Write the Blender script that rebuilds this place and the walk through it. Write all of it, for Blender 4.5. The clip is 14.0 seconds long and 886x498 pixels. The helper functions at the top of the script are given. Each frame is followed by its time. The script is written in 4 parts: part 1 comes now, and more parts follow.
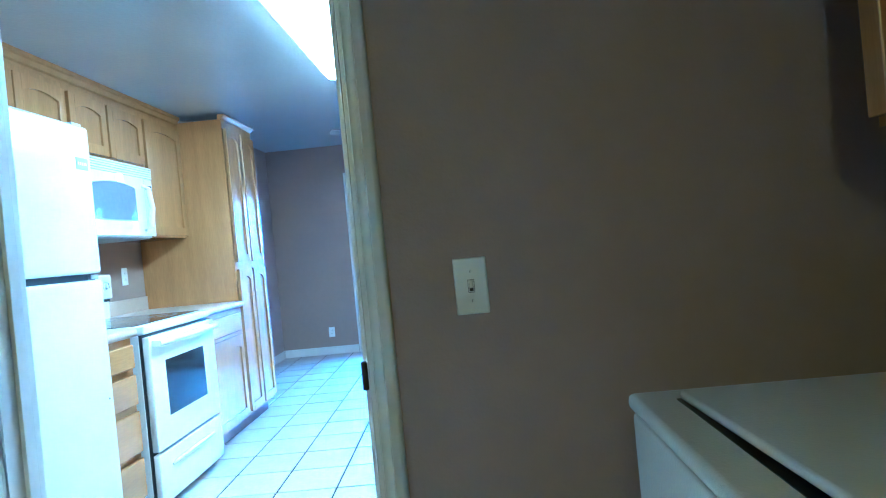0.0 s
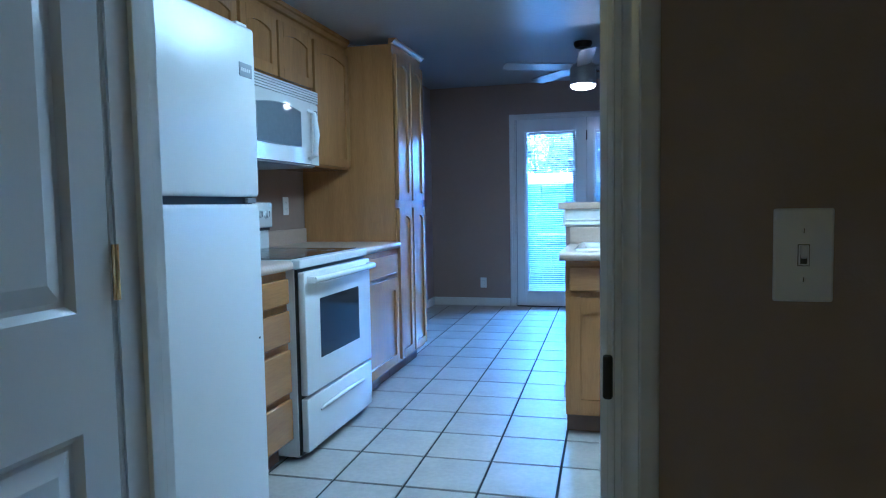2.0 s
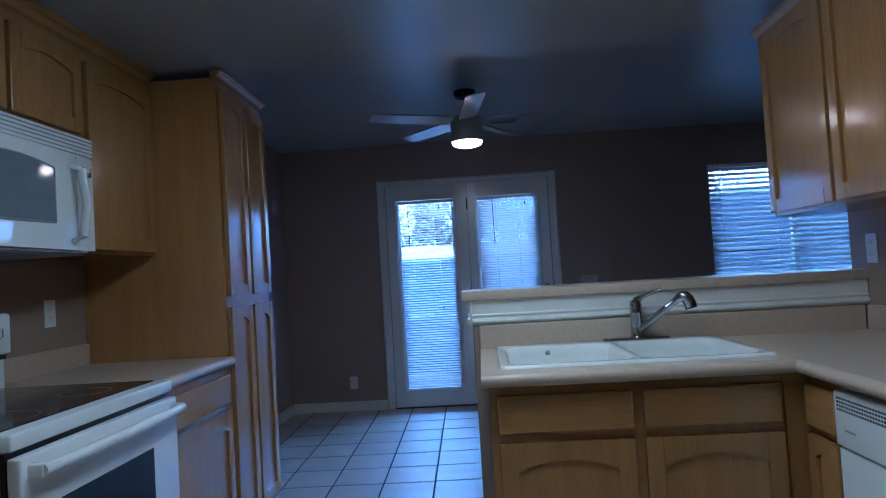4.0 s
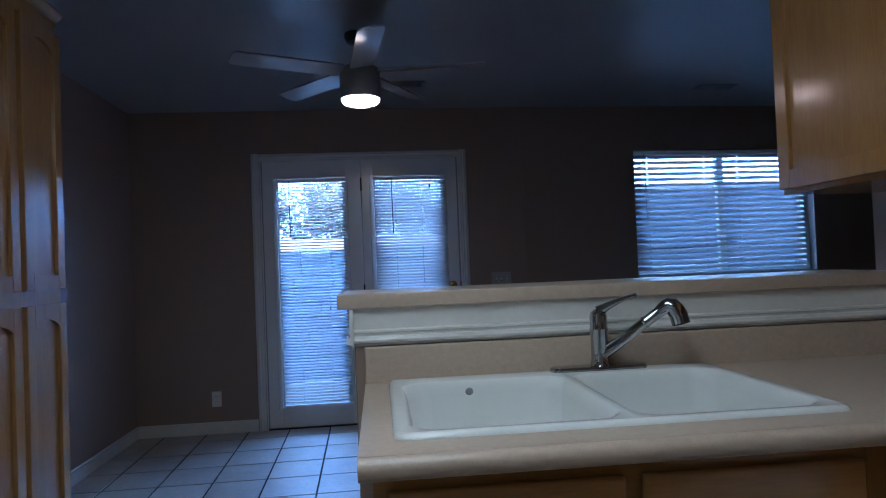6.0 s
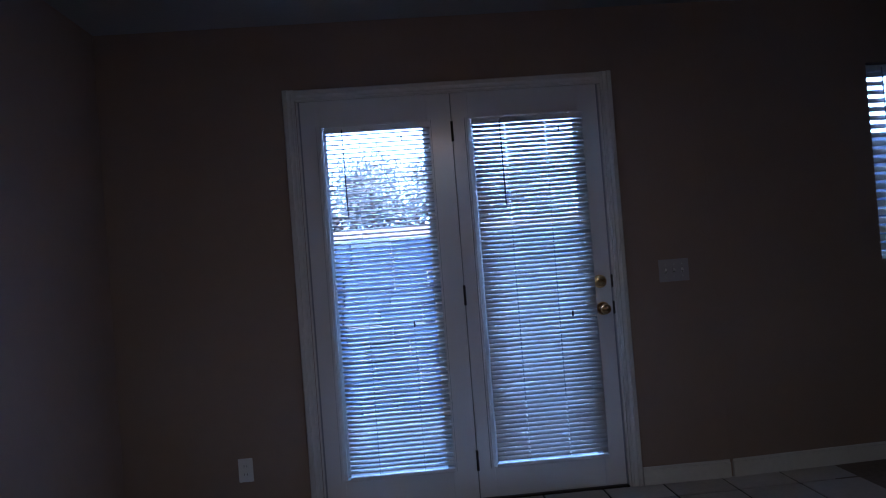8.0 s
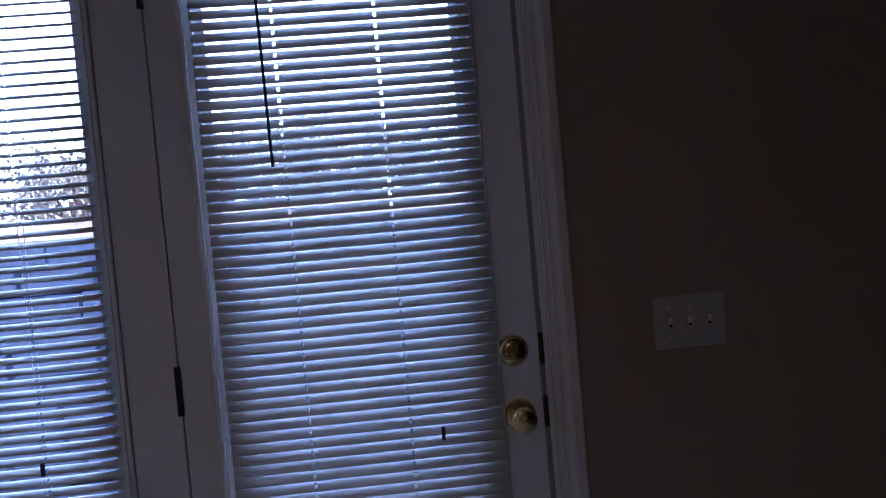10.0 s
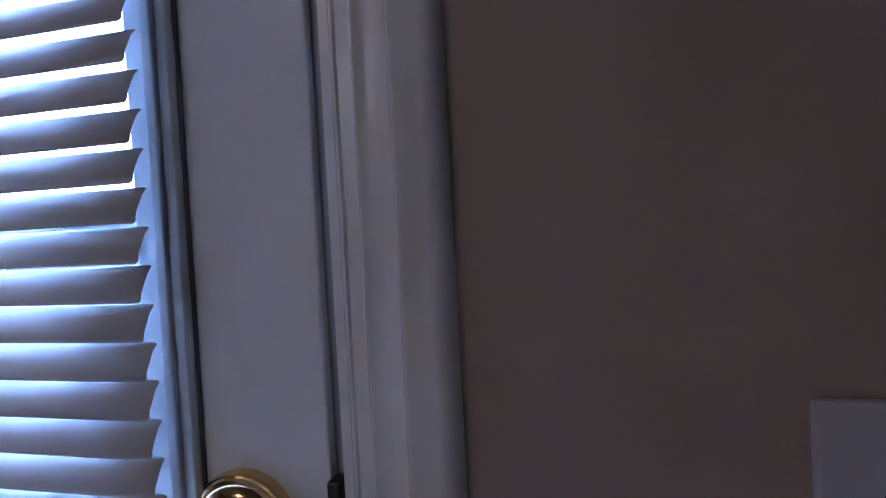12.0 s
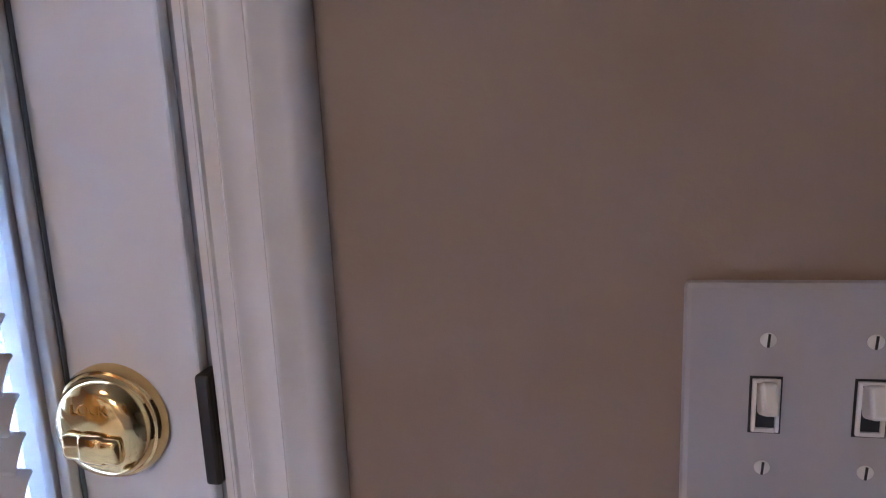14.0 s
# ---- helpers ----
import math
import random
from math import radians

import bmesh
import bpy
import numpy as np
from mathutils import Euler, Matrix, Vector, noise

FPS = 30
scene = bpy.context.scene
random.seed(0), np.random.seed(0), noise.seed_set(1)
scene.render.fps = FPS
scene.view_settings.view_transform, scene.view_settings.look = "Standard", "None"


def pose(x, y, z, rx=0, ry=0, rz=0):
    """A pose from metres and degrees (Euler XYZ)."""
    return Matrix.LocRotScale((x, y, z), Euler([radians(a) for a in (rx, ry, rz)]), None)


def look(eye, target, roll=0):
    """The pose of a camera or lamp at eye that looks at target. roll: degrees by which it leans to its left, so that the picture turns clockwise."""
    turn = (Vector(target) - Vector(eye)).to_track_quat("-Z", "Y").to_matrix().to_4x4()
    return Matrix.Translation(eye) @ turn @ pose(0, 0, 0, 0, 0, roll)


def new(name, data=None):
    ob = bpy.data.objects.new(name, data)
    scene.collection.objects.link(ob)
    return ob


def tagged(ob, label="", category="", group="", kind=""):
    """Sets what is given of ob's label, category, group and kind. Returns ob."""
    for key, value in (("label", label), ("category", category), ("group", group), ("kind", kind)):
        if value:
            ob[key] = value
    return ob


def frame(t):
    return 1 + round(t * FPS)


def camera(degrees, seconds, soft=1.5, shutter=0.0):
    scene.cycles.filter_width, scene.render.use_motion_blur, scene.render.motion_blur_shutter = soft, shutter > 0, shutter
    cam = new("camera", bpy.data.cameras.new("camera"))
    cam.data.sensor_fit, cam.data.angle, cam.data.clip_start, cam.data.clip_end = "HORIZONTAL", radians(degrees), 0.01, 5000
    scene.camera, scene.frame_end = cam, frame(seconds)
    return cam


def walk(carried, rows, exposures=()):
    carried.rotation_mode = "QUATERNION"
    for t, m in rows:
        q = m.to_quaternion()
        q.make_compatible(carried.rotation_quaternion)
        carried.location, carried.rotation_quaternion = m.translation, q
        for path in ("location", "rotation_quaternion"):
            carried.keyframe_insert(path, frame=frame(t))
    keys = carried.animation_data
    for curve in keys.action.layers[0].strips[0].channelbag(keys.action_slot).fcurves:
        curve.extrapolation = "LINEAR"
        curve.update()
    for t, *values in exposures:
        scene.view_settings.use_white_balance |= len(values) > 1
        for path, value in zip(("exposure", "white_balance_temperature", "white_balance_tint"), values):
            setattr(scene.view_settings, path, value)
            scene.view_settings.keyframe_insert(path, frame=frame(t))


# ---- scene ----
cam = camera(67.8, 14.0, soft=1.1)
PATH = [
    (0, (1.394, -7.635, 1.149), (1.312, -5.637, 1.136), -5.5),
    (0.5, (1.39, -7.459, 1.128), (0.838, -5.538, 1.077), -4.3),
    (1, (1.41, -7.475, 1.104), (0.805, -5.573, 0.981), -2.9),
    (1.5, (1.353, -7.396, 1.103), (0.777, -5.488, 0.935), -1.8),
    (2, (1.171, -7.184, 1.129), (0.651, -5.257, 0.996), -1.0),
    (2.5, (1.022, -6.915, 1.134), (0.54, -4.976, 1.053), -1.3),
    (3, (0.947, -6.625, 1.162), (0.494, -4.677, 1.123), -2.5),
    (3.5, (0.902, -6.302, 1.198), (0.561, -4.331, 1.213), -3.3),
    (4, (0.909, -6.042, 1.209), (0.802, -4.046, 1.284), -3.4),
    (4.2, (0.938, -5.957, 1.201), (0.933, -3.96, 1.3), -3.4),
    (6.3, (0.938, -4.876, 1.2), (1.135, -2.886, 1.243), -2.3),
    (6.5, (0.913, -4.699, 1.214), (1.066, -2.706, 1.261), -2.5),
    (7, (0.831, -4.277, 1.221), (0.874, -2.278, 1.276), -3.4),
    (7.2, (0.875, -4.109, 1.213), (0.837, -2.11, 1.262), -3.3),
    (7.7, (0.62, -3.62, 1.215), (0.66, -1.62, 1.25), -3.8),
    (8.2, (0.55, -3.05, 1.205), (0.68, -1.05, 1.23), -4.6),
    (8.7, (0.66, -2.58, 1.198), (0.76, -0.58, 1.21), -5.4),
    (9.3, (0.942, -1.999, 1.191), (1.016, 0.0, 1.186), -6.2),
    (9.5, (1.033, -1.824, 1.188), (1.141, 0.173, 1.203), -6.1),
    (10, (1.303, -1.361, 1.307), (1.423, 0.634, 1.238), -5.0),
    (10.5, (1.477, -0.92, 1.239), (1.577, 1.074, 1.355), -4.6),
    (11, (1.56, -0.604, 1.228), (1.556, 1.387, 1.422), -3.2),
    (11.5, (1.645, -0.386, 1.219), (1.252, 1.559, 1.468), -2.9),
    (12, (1.739, -0.337, 1.207), (1.193, 1.586, 1.135), -3.0),
    (12.5, (1.753, -0.338, 1.198), (1.311, 1.598, 0.963), -1.6),
    (13, (1.767, -0.323, 1.208), (1.325, 1.584, 0.799), -2.4),
    (13.5, (1.766, -0.317, 1.199), (1.36, 1.602, 0.809), -2.0),
    (14, (1.767, -0.303, 1.192), (1.38, 1.623, 0.816), -2.5),
]
EXPOSURE = [
    (0.0, 4.3, 3350, 0), (0.6, 3.2, 3500, 3), (1.5, 2.75, 3650, 7), (2.0, 2.4, 3720, 9), (2.5, 2.0, 3780, 12),
    (3.0, 1.55, 3800, 14), (4.0, 1.2, 4150, 18), (6.5, 0.88, 4600, 23), (7.2, 0.88, 4750, 26),
    (9.5, 0.45, 5250, 36), (10.5, 0.25, 5600, 41), (11.0, 0.2, 5000, 35), (11.6, 1.0, 4750, 33),
    (12.0, 2.0, 5000, 35), (12.5, 2.7, 5350, 37), (13.0, 3.0, 5650, 39), (13.5, 3.25, 6000, 42), (14.0, 3.35, 5750, 37),
]
walk(cam, [(t, look(eye, target, roll)) for t, eye, target, roll in PATH], EXPOSURE)
TILT_L, TILT_R, TILT_W = 27, 61, 44    # slats of the three blinds

# ---- world, sun and exposure ----
world = bpy.data.worlds.new("world")
scene.world = world
world.use_nodes = True
wn = world.node_tree.nodes
sky = wn.new("ShaderNodeTexSky")
sky.sky_type, sky.sun_disc = "NISHITA", False
sky.ozone_density, sky.dust_density = 5.0, 2.0
sky.sun_elevation, sky.sun_rotation = radians(54), radians(195)
wn["Background"].inputs["Strength"].default_value = 0.15
world.node_tree.links.new(sky.outputs[0], wn["Background"].inputs["Color"])
sun = new("sun", bpy.data.lights.new("sun", "SUN"))
sun.data.energy, sun.data.angle, sun.data.color = 5.0, radians(0.5), (1.0, 0.95, 0.88)
sun.matrix_basis = look((1.0 + 6 * math.sin(radians(195)), 6 * math.cos(radians(195)), 6 * math.tan(radians(54))), (1.0, 0, 0))


# ---- materials ----
def material(name, color, rough=0.5, metal=0.0, vary=0.12, scale=6.0, bump=0.0, bump_scale=40.0, stretch=(1, 1, 1), coat=0.0, fine=0.0, per_object=0.0):
    m = bpy.data.materials.new(name)
    m.use_nodes = True
    nt = m.node_tree
    n, link = nt.nodes, nt.links.new
    b = n["Principled BSDF"]
    b.inputs["Roughness"].default_value = rough
    b.inputs["Metallic"].default_value = metal
    b.inputs["Coat Weight"].default_value = coat
    b.inputs["Coat Roughness"].default_value = 0.12
    tc = n.new("ShaderNodeTexCoord")
    mp = n.new("ShaderNodeMapping")
    mp.inputs["Scale"].default_value = stretch
    link(tc.outputs["Object"], mp.inputs["Vector"])
    if per_object:
        oi = n.new("ShaderNodeObjectInfo")
        off = n.new("ShaderNodeVectorMath")
        off.operation = "SCALE"
        off.inputs[0].default_value = (7.0, 5.0, 9.0)
        link(oi.outputs["Random"], off.inputs["Scale"])
        link(off.outputs[0], mp.inputs["Location"])
    big = n.new("ShaderNodeTexNoise")
    big.inputs["Scale"].default_value = scale
    big.inputs["Detail"].default_value = 6
    link(mp.outputs[0], big.inputs["Vector"])
    ramp = n.new("ShaderNodeMapRange")
    ramp.inputs["From Min"].default_value, ramp.inputs["From Max"].default_value = 0.3, 0.7
    ramp.inputs["To Min"].default_value, ramp.inputs["To Max"].default_value = 1 - vary, 1 + vary
    link(big.outputs["Fac"], ramp.inputs["Value"])
    value = ramp.outputs[0]
    if fine:
        small = n.new("ShaderNodeTexNoise")
        small.inputs["Scale"].default_value = scale * 9
        small.inputs["Detail"].default_value = 3
        link(mp.outputs[0], small.inputs["Vector"])
        r2 = n.new("ShaderNodeMapRange")
        r2.inputs["From Min"].default_value, r2.inputs["From Max"].default_value = 0.35, 0.65
        r2.inputs["To Min"].default_value, r2.inputs["To Max"].default_value = 1 - fine, 1 + fine
        link(small.outputs["Fac"], r2.inputs["Value"])
        mu = n.new("ShaderNodeMath")
        mu.operation = "MULTIPLY"
        link(value, mu.inputs[0])
        link(r2.outputs[0], mu.inputs[1])
        value = mu.outputs[0]
    if per_object:
        r3 = n.new("ShaderNodeMapRange")
        r3.inputs["To Min"].default_value, r3.inputs["To Max"].default_value = 1 - per_object, 1 + per_object
        link(oi.outputs["Random"], r3.inputs["Value"])
        mu2 = n.new("ShaderNodeMath")
        mu2.operation = "MULTIPLY"
        link(value, mu2.inputs[0])
        link(r3.outputs[0], mu2.inputs[1])
        value = mu2.outputs[0]
    tint = n.new("ShaderNodeVectorMath")
    tint.operation = "SCALE"
    tint.inputs[0].default_value = color
    link(value, tint.inputs["Scale"])
    link(tint.outputs[0], b.inputs["Base Color"])
    if bump:
        bn = n.new("ShaderNodeTexNoise")
        bn.inputs["Scale"].default_value = bump_scale
        bn.inputs["Detail"].default_value = 4
        link(mp.outputs[0], bn.inputs["Vector"])
        bp = n.new("ShaderNodeBump")
        bp.inputs["Strength"].default_value = bump
        bp.inputs["Distance"].default_value = 0.004
        link(bn.outputs["Fac"], bp.inputs["Height"])
        link(bp.outputs[0], b.inputs["Normal"])
    return m


def glowing(name, color, strength):
    m = bpy.data.materials.new(name)
    m.use_nodes = True
    b = m.node_tree.nodes["Principled BSDF"]
    b.inputs["Base Color"].default_value = (0.9, 0.9, 0.9, 1)
    b.inputs["Emission Color"].default_value = (*color, 1)
    b.inputs["Emission Strength"].default_value = strength
    return m


def clear_glass(name, color=(1, 1, 1)):
    m = bpy.data.materials.new(name)
    m.use_nodes = True
    n = m.node_tree.nodes
    clear = n.new("ShaderNodeBsdfTransparent")
    clear.inputs[0].default_value = (*color, 1)
    gloss = n.new("ShaderNodeBsdfGlossy")
    gloss.inputs["Roughness"].default_value = 0.02
    mix = n.new("ShaderNodeMixShader")
    fres = n.new("ShaderNodeFresnel")
    fres.inputs["IOR"].default_value = 1.25
    m.node_tree.links.new(fres.outputs[0], mix.inputs[0])
    m.node_tree.links.new(clear.outputs[0], mix.inputs[1])
    m.node_tree.links.new(gloss.outputs[0], mix.inputs[2])
    m.node_tree.links.new(mix.outputs[0], n["Material Output"].inputs["Surface"])
    return m


M_WALL = material("taupe wall paint", (0.315, 0.232, 0.178), 0.55, vary=0.03, scale=2.0, bump=0.22, bump_scale=120, fine=0.015)
# white ceiling; its grey tone puts the dim light into the paint colour
M_CEIL = material("dimmed ceiling paint", (0.30, 0.297, 0.292), 0.30, vary=0.04, scale=3.0, bump=0.35, bump_scale=45)
M_TRIM = material("white trim paint", (0.74, 0.72, 0.68), 0.25, vary=0.05, scale=5.0, bump=0.05, bump_scale=60, fine=0.02)
M_DOOR = material("white door paint", (0.76, 0.75, 0.73), 0.19, vary=0.04, scale=4.0, bump=0.05, bump_scale=90, stretch=(1, 1, 0.12))
M_OAK = material("honey oak", (0.38, 0.197, 0.055), 0.24, vary=0.09, scale=4.0, bump=0.12, bump_scale=60, stretch=(5, 5, 0.45), coat=0.5, fine=0.06, per_object=0.07)
M_OAK_H = material("honey oak crosswise", (0.39, 0.203, 0.057), 0.24, vary=0.09, scale=4.0, bump=0.12, bump_scale=60, stretch=(0.45, 5, 5), coat=0.4, fine=0.06, per_object=0.07)
# kick recess shade is put into this darker oak colour
M_OAK_SHADED = material("shadowed kick board", (0.16, 0.10, 0.065), 0.6, vary=0.2, scale=8)
M_TILE = material("cream floor tile", (0.46, 0.43, 0.385), 0.46, vary=0.10, scale=5.0, bump=0.05, bump_scale=25, fine=0.05, per_object=0.05)
M_GROUT = material("dark grout", (0.016, 0.014, 0.013), 0.85, vary=0.25, scale=14)
M_APPL = material("white enamel", (0.80, 0.80, 0.79), 0.22, vary=0.015, scale=3.0, bump=0.10, bump_scale=220)
M_PLASTIC = material("white plastic", (0.76, 0.75, 0.72), 0.35, vary=0.02)
# switch plate plastic, greyed to hold the shade that falls on it
M_PLATE_SHADED = material("shaded plate plastic", (0.43, 0.41, 0.415), 0.38, vary=0.02)
M_GREY = material("grey plastic", (0.30, 0.31, 0.33), 0.4, vary=0.05)
M_BLACK = material("black rubber", (0.015, 0.015, 0.016), 0.5, vary=0.1)
M_DARKGLASS = material("dark oven glass", (0.018, 0.022, 0.03), 0.08, vary=0.05)
M_MWGLASS = material("grey mesh window", (0.20, 0.22, 0.25), 0.07, vary=0.04, scale=40)
M_COOKTOP = material("black glass cooktop", (0.02, 0.02, 0.022), 0.12, vary=0.1)
M_LAM = material("pinkish beige laminate", (0.52, 0.405, 0.305), 0.34, vary=0.06, scale=60.0, fine=0.08)
M_SINK = material("white sink enamel", (0.80, 0.80, 0.77), 0.14, vary=0.02, scale=4, coat=0.3)
M_CHROME = material("chrome", (0.45, 0.46, 0.48), 0.06, 1.0, vary=0.03)
M_BRASS = material("polished brass", (0.80, 0.56, 0.24), 0.12, 1.0, vary=0.06, scale=30, fine=0.03)
M_BRONZE = material("dark bronze", (0.035, 0.028, 0.022), 0.45, 0.6, vary=0.2, scale=40)
M_SLAT = material("white blind slat", (0.84, 0.83, 0.81), 0.40, vary=0.03, scale=12, per_object=0.02)
M_GLOSS = material("glossy white plastic", (0.80, 0.80, 0.79), 0.06, vary=0.015)
nt = M_SLAT.node_tree
trans = nt.nodes.new("ShaderNodeBsdfTranslucent")
trans.inputs[0].default_value = (0.78, 0.80, 0.84, 1)
mixed = nt.nodes.new("ShaderNodeMixShader")
mixed.inputs[0].default_value = 0.06
nt.links.new(nt.nodes["Principled BSDF"].outputs[0], mixed.inputs[1])
nt.links.new(trans.outputs[0], mixed.inputs[2])
nt.links.new(mixed.outputs[0], nt.nodes["Material Output"].inputs["Surface"])
M_STRIP = material("dark grey strip", (0.12, 0.14, 0.15), 0.5, vary=0.1, scale=20)
M_CORD = material("white cord", (0.7, 0.7, 0.68), 0.8, vary=0.05)
M_FAN = material("brushed grey metal", (0.36, 0.36, 0.37), 0.38, 0.3, vary=0.08, scale=20)
M_BLADE = material("pale grey fan blade", (0.36, 0.36, 0.37), 0.13, vary=0.06, scale=4, stretch=(0.5, 5, 5))
M_CARPET = material("beige carpet", (0.20, 0.165, 0.13), 0.95, vary=0.15, scale=40, bump=0.5, bump_scale=300)
# grey blocks; the blue of their skylit shade is put into the colour
M_STONE = material("shade-blue garden block", (0.21, 0.28, 0.42), 0.9, vary=0.14, scale=9, bump=0.5, bump_scale=30, per_object=0.05)
M_GRAVEL = material("pale desert gravel", (0.50, 0.44, 0.37), 0.95, vary=0.2, scale=3, bump=0.6, bump_scale=20, fine=0.15)
M_PATIO = material("patio concrete", (0.48, 0.46, 0.43), 0.85, vary=0.1, scale=3, bump=0.2)
# leaf colour lightened to carry the sunlit haze over the trees
M_LEAF = material("haze-paled green leaves", (0.26, 0.27, 0.23), 0.7, vary=0.3, scale=3)
M_BARK = material("grey bark", (0.13, 0.10, 0.08), 0.9, vary=0.3, scale=10, bump=0.6)
M_GLASS = clear_glass("window glass")
M_TUBE = glowing("fluorescent diffuser", (0.98, 0.98, 0.69), 3.4)
M_SKYGLOW = glowing("glowing backdrop", (0.31, 0.63, 1.0), 7.5)
M_BLUE = glowing("blue digits", (0.05, 0.10, 1.0), 1.2)
M_FILL = glowing("warm fill lamp glass", (1.0, 0.62, 0.06), 3.3)
M_BULB = glowing("fan lamp glass", (1.0, 0.68, 0.41), 9.0)


# ---- mesh helpers ----
def box(bm, x0, x1, y0, y1, z0, z1, bevel=0.0, seg=2):
    r = bmesh.ops.create_cube(bm, size=1.0, matrix=Matrix.LocRotScale(((x0 + x1) / 2, (y0 + y1) / 2, (z0 + z1) / 2), None, (x1 - x0, y1 - y0, z1 - z0)))
    if bevel:
        edges = {e for v in r["verts"] for e in v.link_edges}
        bmesh.ops.bevel(bm, geom=list(edges), offset=bevel, segments=seg, affect="EDGES", profile=0.5)
    return bm


def boxed(*dims, bevel=0.0, seg=2):
    return box(bmesh.new(), *dims, bevel=bevel, seg=seg)


def tube(bm, points, radius, sides=12, caps=True):
    """A round bar along points; radius is one number or one for each point."""
    radii = radius if isinstance(radius, (list, tuple)) else [radius] * len(points)
    pts = [Vector(p) for p in points]
    rings = []
    for i, p in enumerate(pts):
        d = (pts[min(i + 1, len(pts) - 1)] - pts[max(i - 1, 0)]).normalized()
        a = d.cross(Vector((0, 0, 1)) if abs(d.z) < 0.9 else Vector((1, 0, 0))).normalized()
        b = d.cross(a)
        rings.append([bm.verts.new(p + radii[i] * (a * math.cos(2 * math.pi * k / sides) + b * math.sin(2 * math.pi * k / sides))) for k in range(sides)])
    for r0, r1 in zip(rings, rings[1:]):
        for k in range(sides):
            bm.faces.new((r0[k], r0[(k + 1) % sides], r1[(k + 1) % sides], r1[k]))
    if caps:
        bm.faces.new(rings[0][::-1])
        bm.faces.new(rings[-1])
    return bm


def lathe(bm, profile, m=Matrix(), sides=32):
    """Turns (radius, height) pairs round the z axis of m."""
    rings = [[bm.verts.new(m @ Vector((r * math.cos(2 * math.pi * k / sides), r * math.sin(2 * math.pi * k / sides), h))) for k in range(sides)] for r, h in profile]
    for r0, r1 in zip(rings, rings[1:]):
        for k in range(sides):
            bm.faces.new((r0[k], r0[(k + 1) % sides], r1[(k + 1) % sides], r1[k]))
    bm.faces.new(rings[0][::-1])
    bm.faces.new(rings[-1])
    return bm


def prism(bm, outline, m, length):
    """Extrudes a flat outline, given in the xy plane of m, along m's z axis."""
    low = [bm.verts.new(m @ Vector((x, y, 0))) for x, y in outline]
    high = [bm.verts.new(m @ Vector((x, y, length))) for x, y in outline]
    n = len(outline)
    for k in range(n):
        bm.faces.new((low[k], low[(k + 1) % n], high[(k + 1) % n], high[k]))
    bm.faces.new(low[::-1])
    bm.faces.new(high)
    return bm


def mesh_of(name, bm, mat, smooth=False):
    bmesh.ops.recalc_face_normals(bm, faces=bm.faces)
    me = bpy.data.meshes.new(name)
    bm.to_mesh(me)
    bm.free()
    me.materials.append(mat)
    if smooth:
        me.shade_smooth()
        me.set_sharp_from_angle(angle=radians(35))
    return me


def part(name, bm, mat, parent, label="", smooth=False, m=None):
    ob = new(name, bm if isinstance(bm, bpy.types.Mesh) else mesh_of(name, bm, mat, smooth))
    ob.parent = parent
    if m is not None:
        ob.matrix_basis = m
    if label:
        ob["label"] = label
    return ob


def thing(name, m, label, category, group="", kind=""):
    return tagged(new(name), label, category, group, kind) if m is None else place(tagged(new(name), label, category, group, kind), m)


def place(ob, m):
    ob.matrix_basis = m
    return ob


def structure(name, bm, mat, label, category, smooth=False):
    return tagged(new(name, mesh_of(name, bm, mat, smooth)), label, category, "", "structure")


# ---- the rooms ----
X_L, X_R = -0.885, 2.42        # side walls of the kitchen
Y_K0, Y_K1 = -6.17, -3.03      # kitchen, from the laundry wall to the ceiling's step
Z_KIT, Z_HIGH = 2.20, 2.42     # ceilings
X_END, Y_WIN = 5.9, 0.0       # living room's far wall, window wall's face

structure("floor", boxed(X_L - 0.15, X_R + 0.12, Y_K0 - 0.11, 0.02, -0.12, -0.006), M_GROUT, "dark grout bed under cream floor tiles", "floor")
structure("floor_living", boxed(X_R + 0.124, X_END, -6.2, 0.3, -0.12, 0.0), M_CARPET, "beige carpet of the living room", "floor")
structure("floor_laundry", boxed(0.2, 2.5, -9.2, Y_K0 - 0.114, -0.12, 0.0), M_TILE, "cream floor of the laundry room", "floor")

# wall with the french doors and the window: one leaf each side of the openings
bm = bmesh.new()
box(bm, X_L - 0.15, 0.062, 0.0, 0.14, 0, Z_HIGH)
box(bm, 1.590, 2.099, 0.0, 0.14, 0, Z_HIGH)
box(bm, 0.062, 1.590, 0.0, 0.14, 2.052, Z_HIGH)
structure("wall_north", bm, M_WALL, "taupe painted wall round the french doors", "wall")
bm = bmesh.new()
box(bm, 2.10, 3.03, Y_WIN, 0.22, 0, Z_HIGH)
box(bm, 4.63, X_END + 0.3, Y_WIN, 0.22, 0, Z_HIGH)
box(bm, 3.03, 4.63, Y_WIN, 0.22, 2.065, Z_HIGH)
box(bm, 3.03, 4.63, Y_WIN, 0.22, 0, 1.03)
TURN = pose(2.10, 0, 0) @ pose(0, 0, 0, 0, 0, 3.0) @ pose(-2.10, 0, 0)
place(structure("wall_window", bm, M_WALL, "taupe painted wall round the wide window", "wall"), TURN)
structure("wall_west", boxed(X_L - 0.15, X_L, Y_K0 - 0.11, -0.002, 0, Z_HIGH), M_WALL, "taupe painted side wall of kitchen and dining area", "wall")
structure("wall_east", boxed(X_R, X_R + 0.12, Y_K0 - 0.11, -3.27, 0, Z_HIGH), M_WALL, "taupe painted wall behind the cabinets", "wall")
structure("wall_living_east", boxed(X_END, X_END + 0.12, -6.3, 0.5, 0, Z_HIGH), M_WALL, "plain taupe living room wall", "wall")
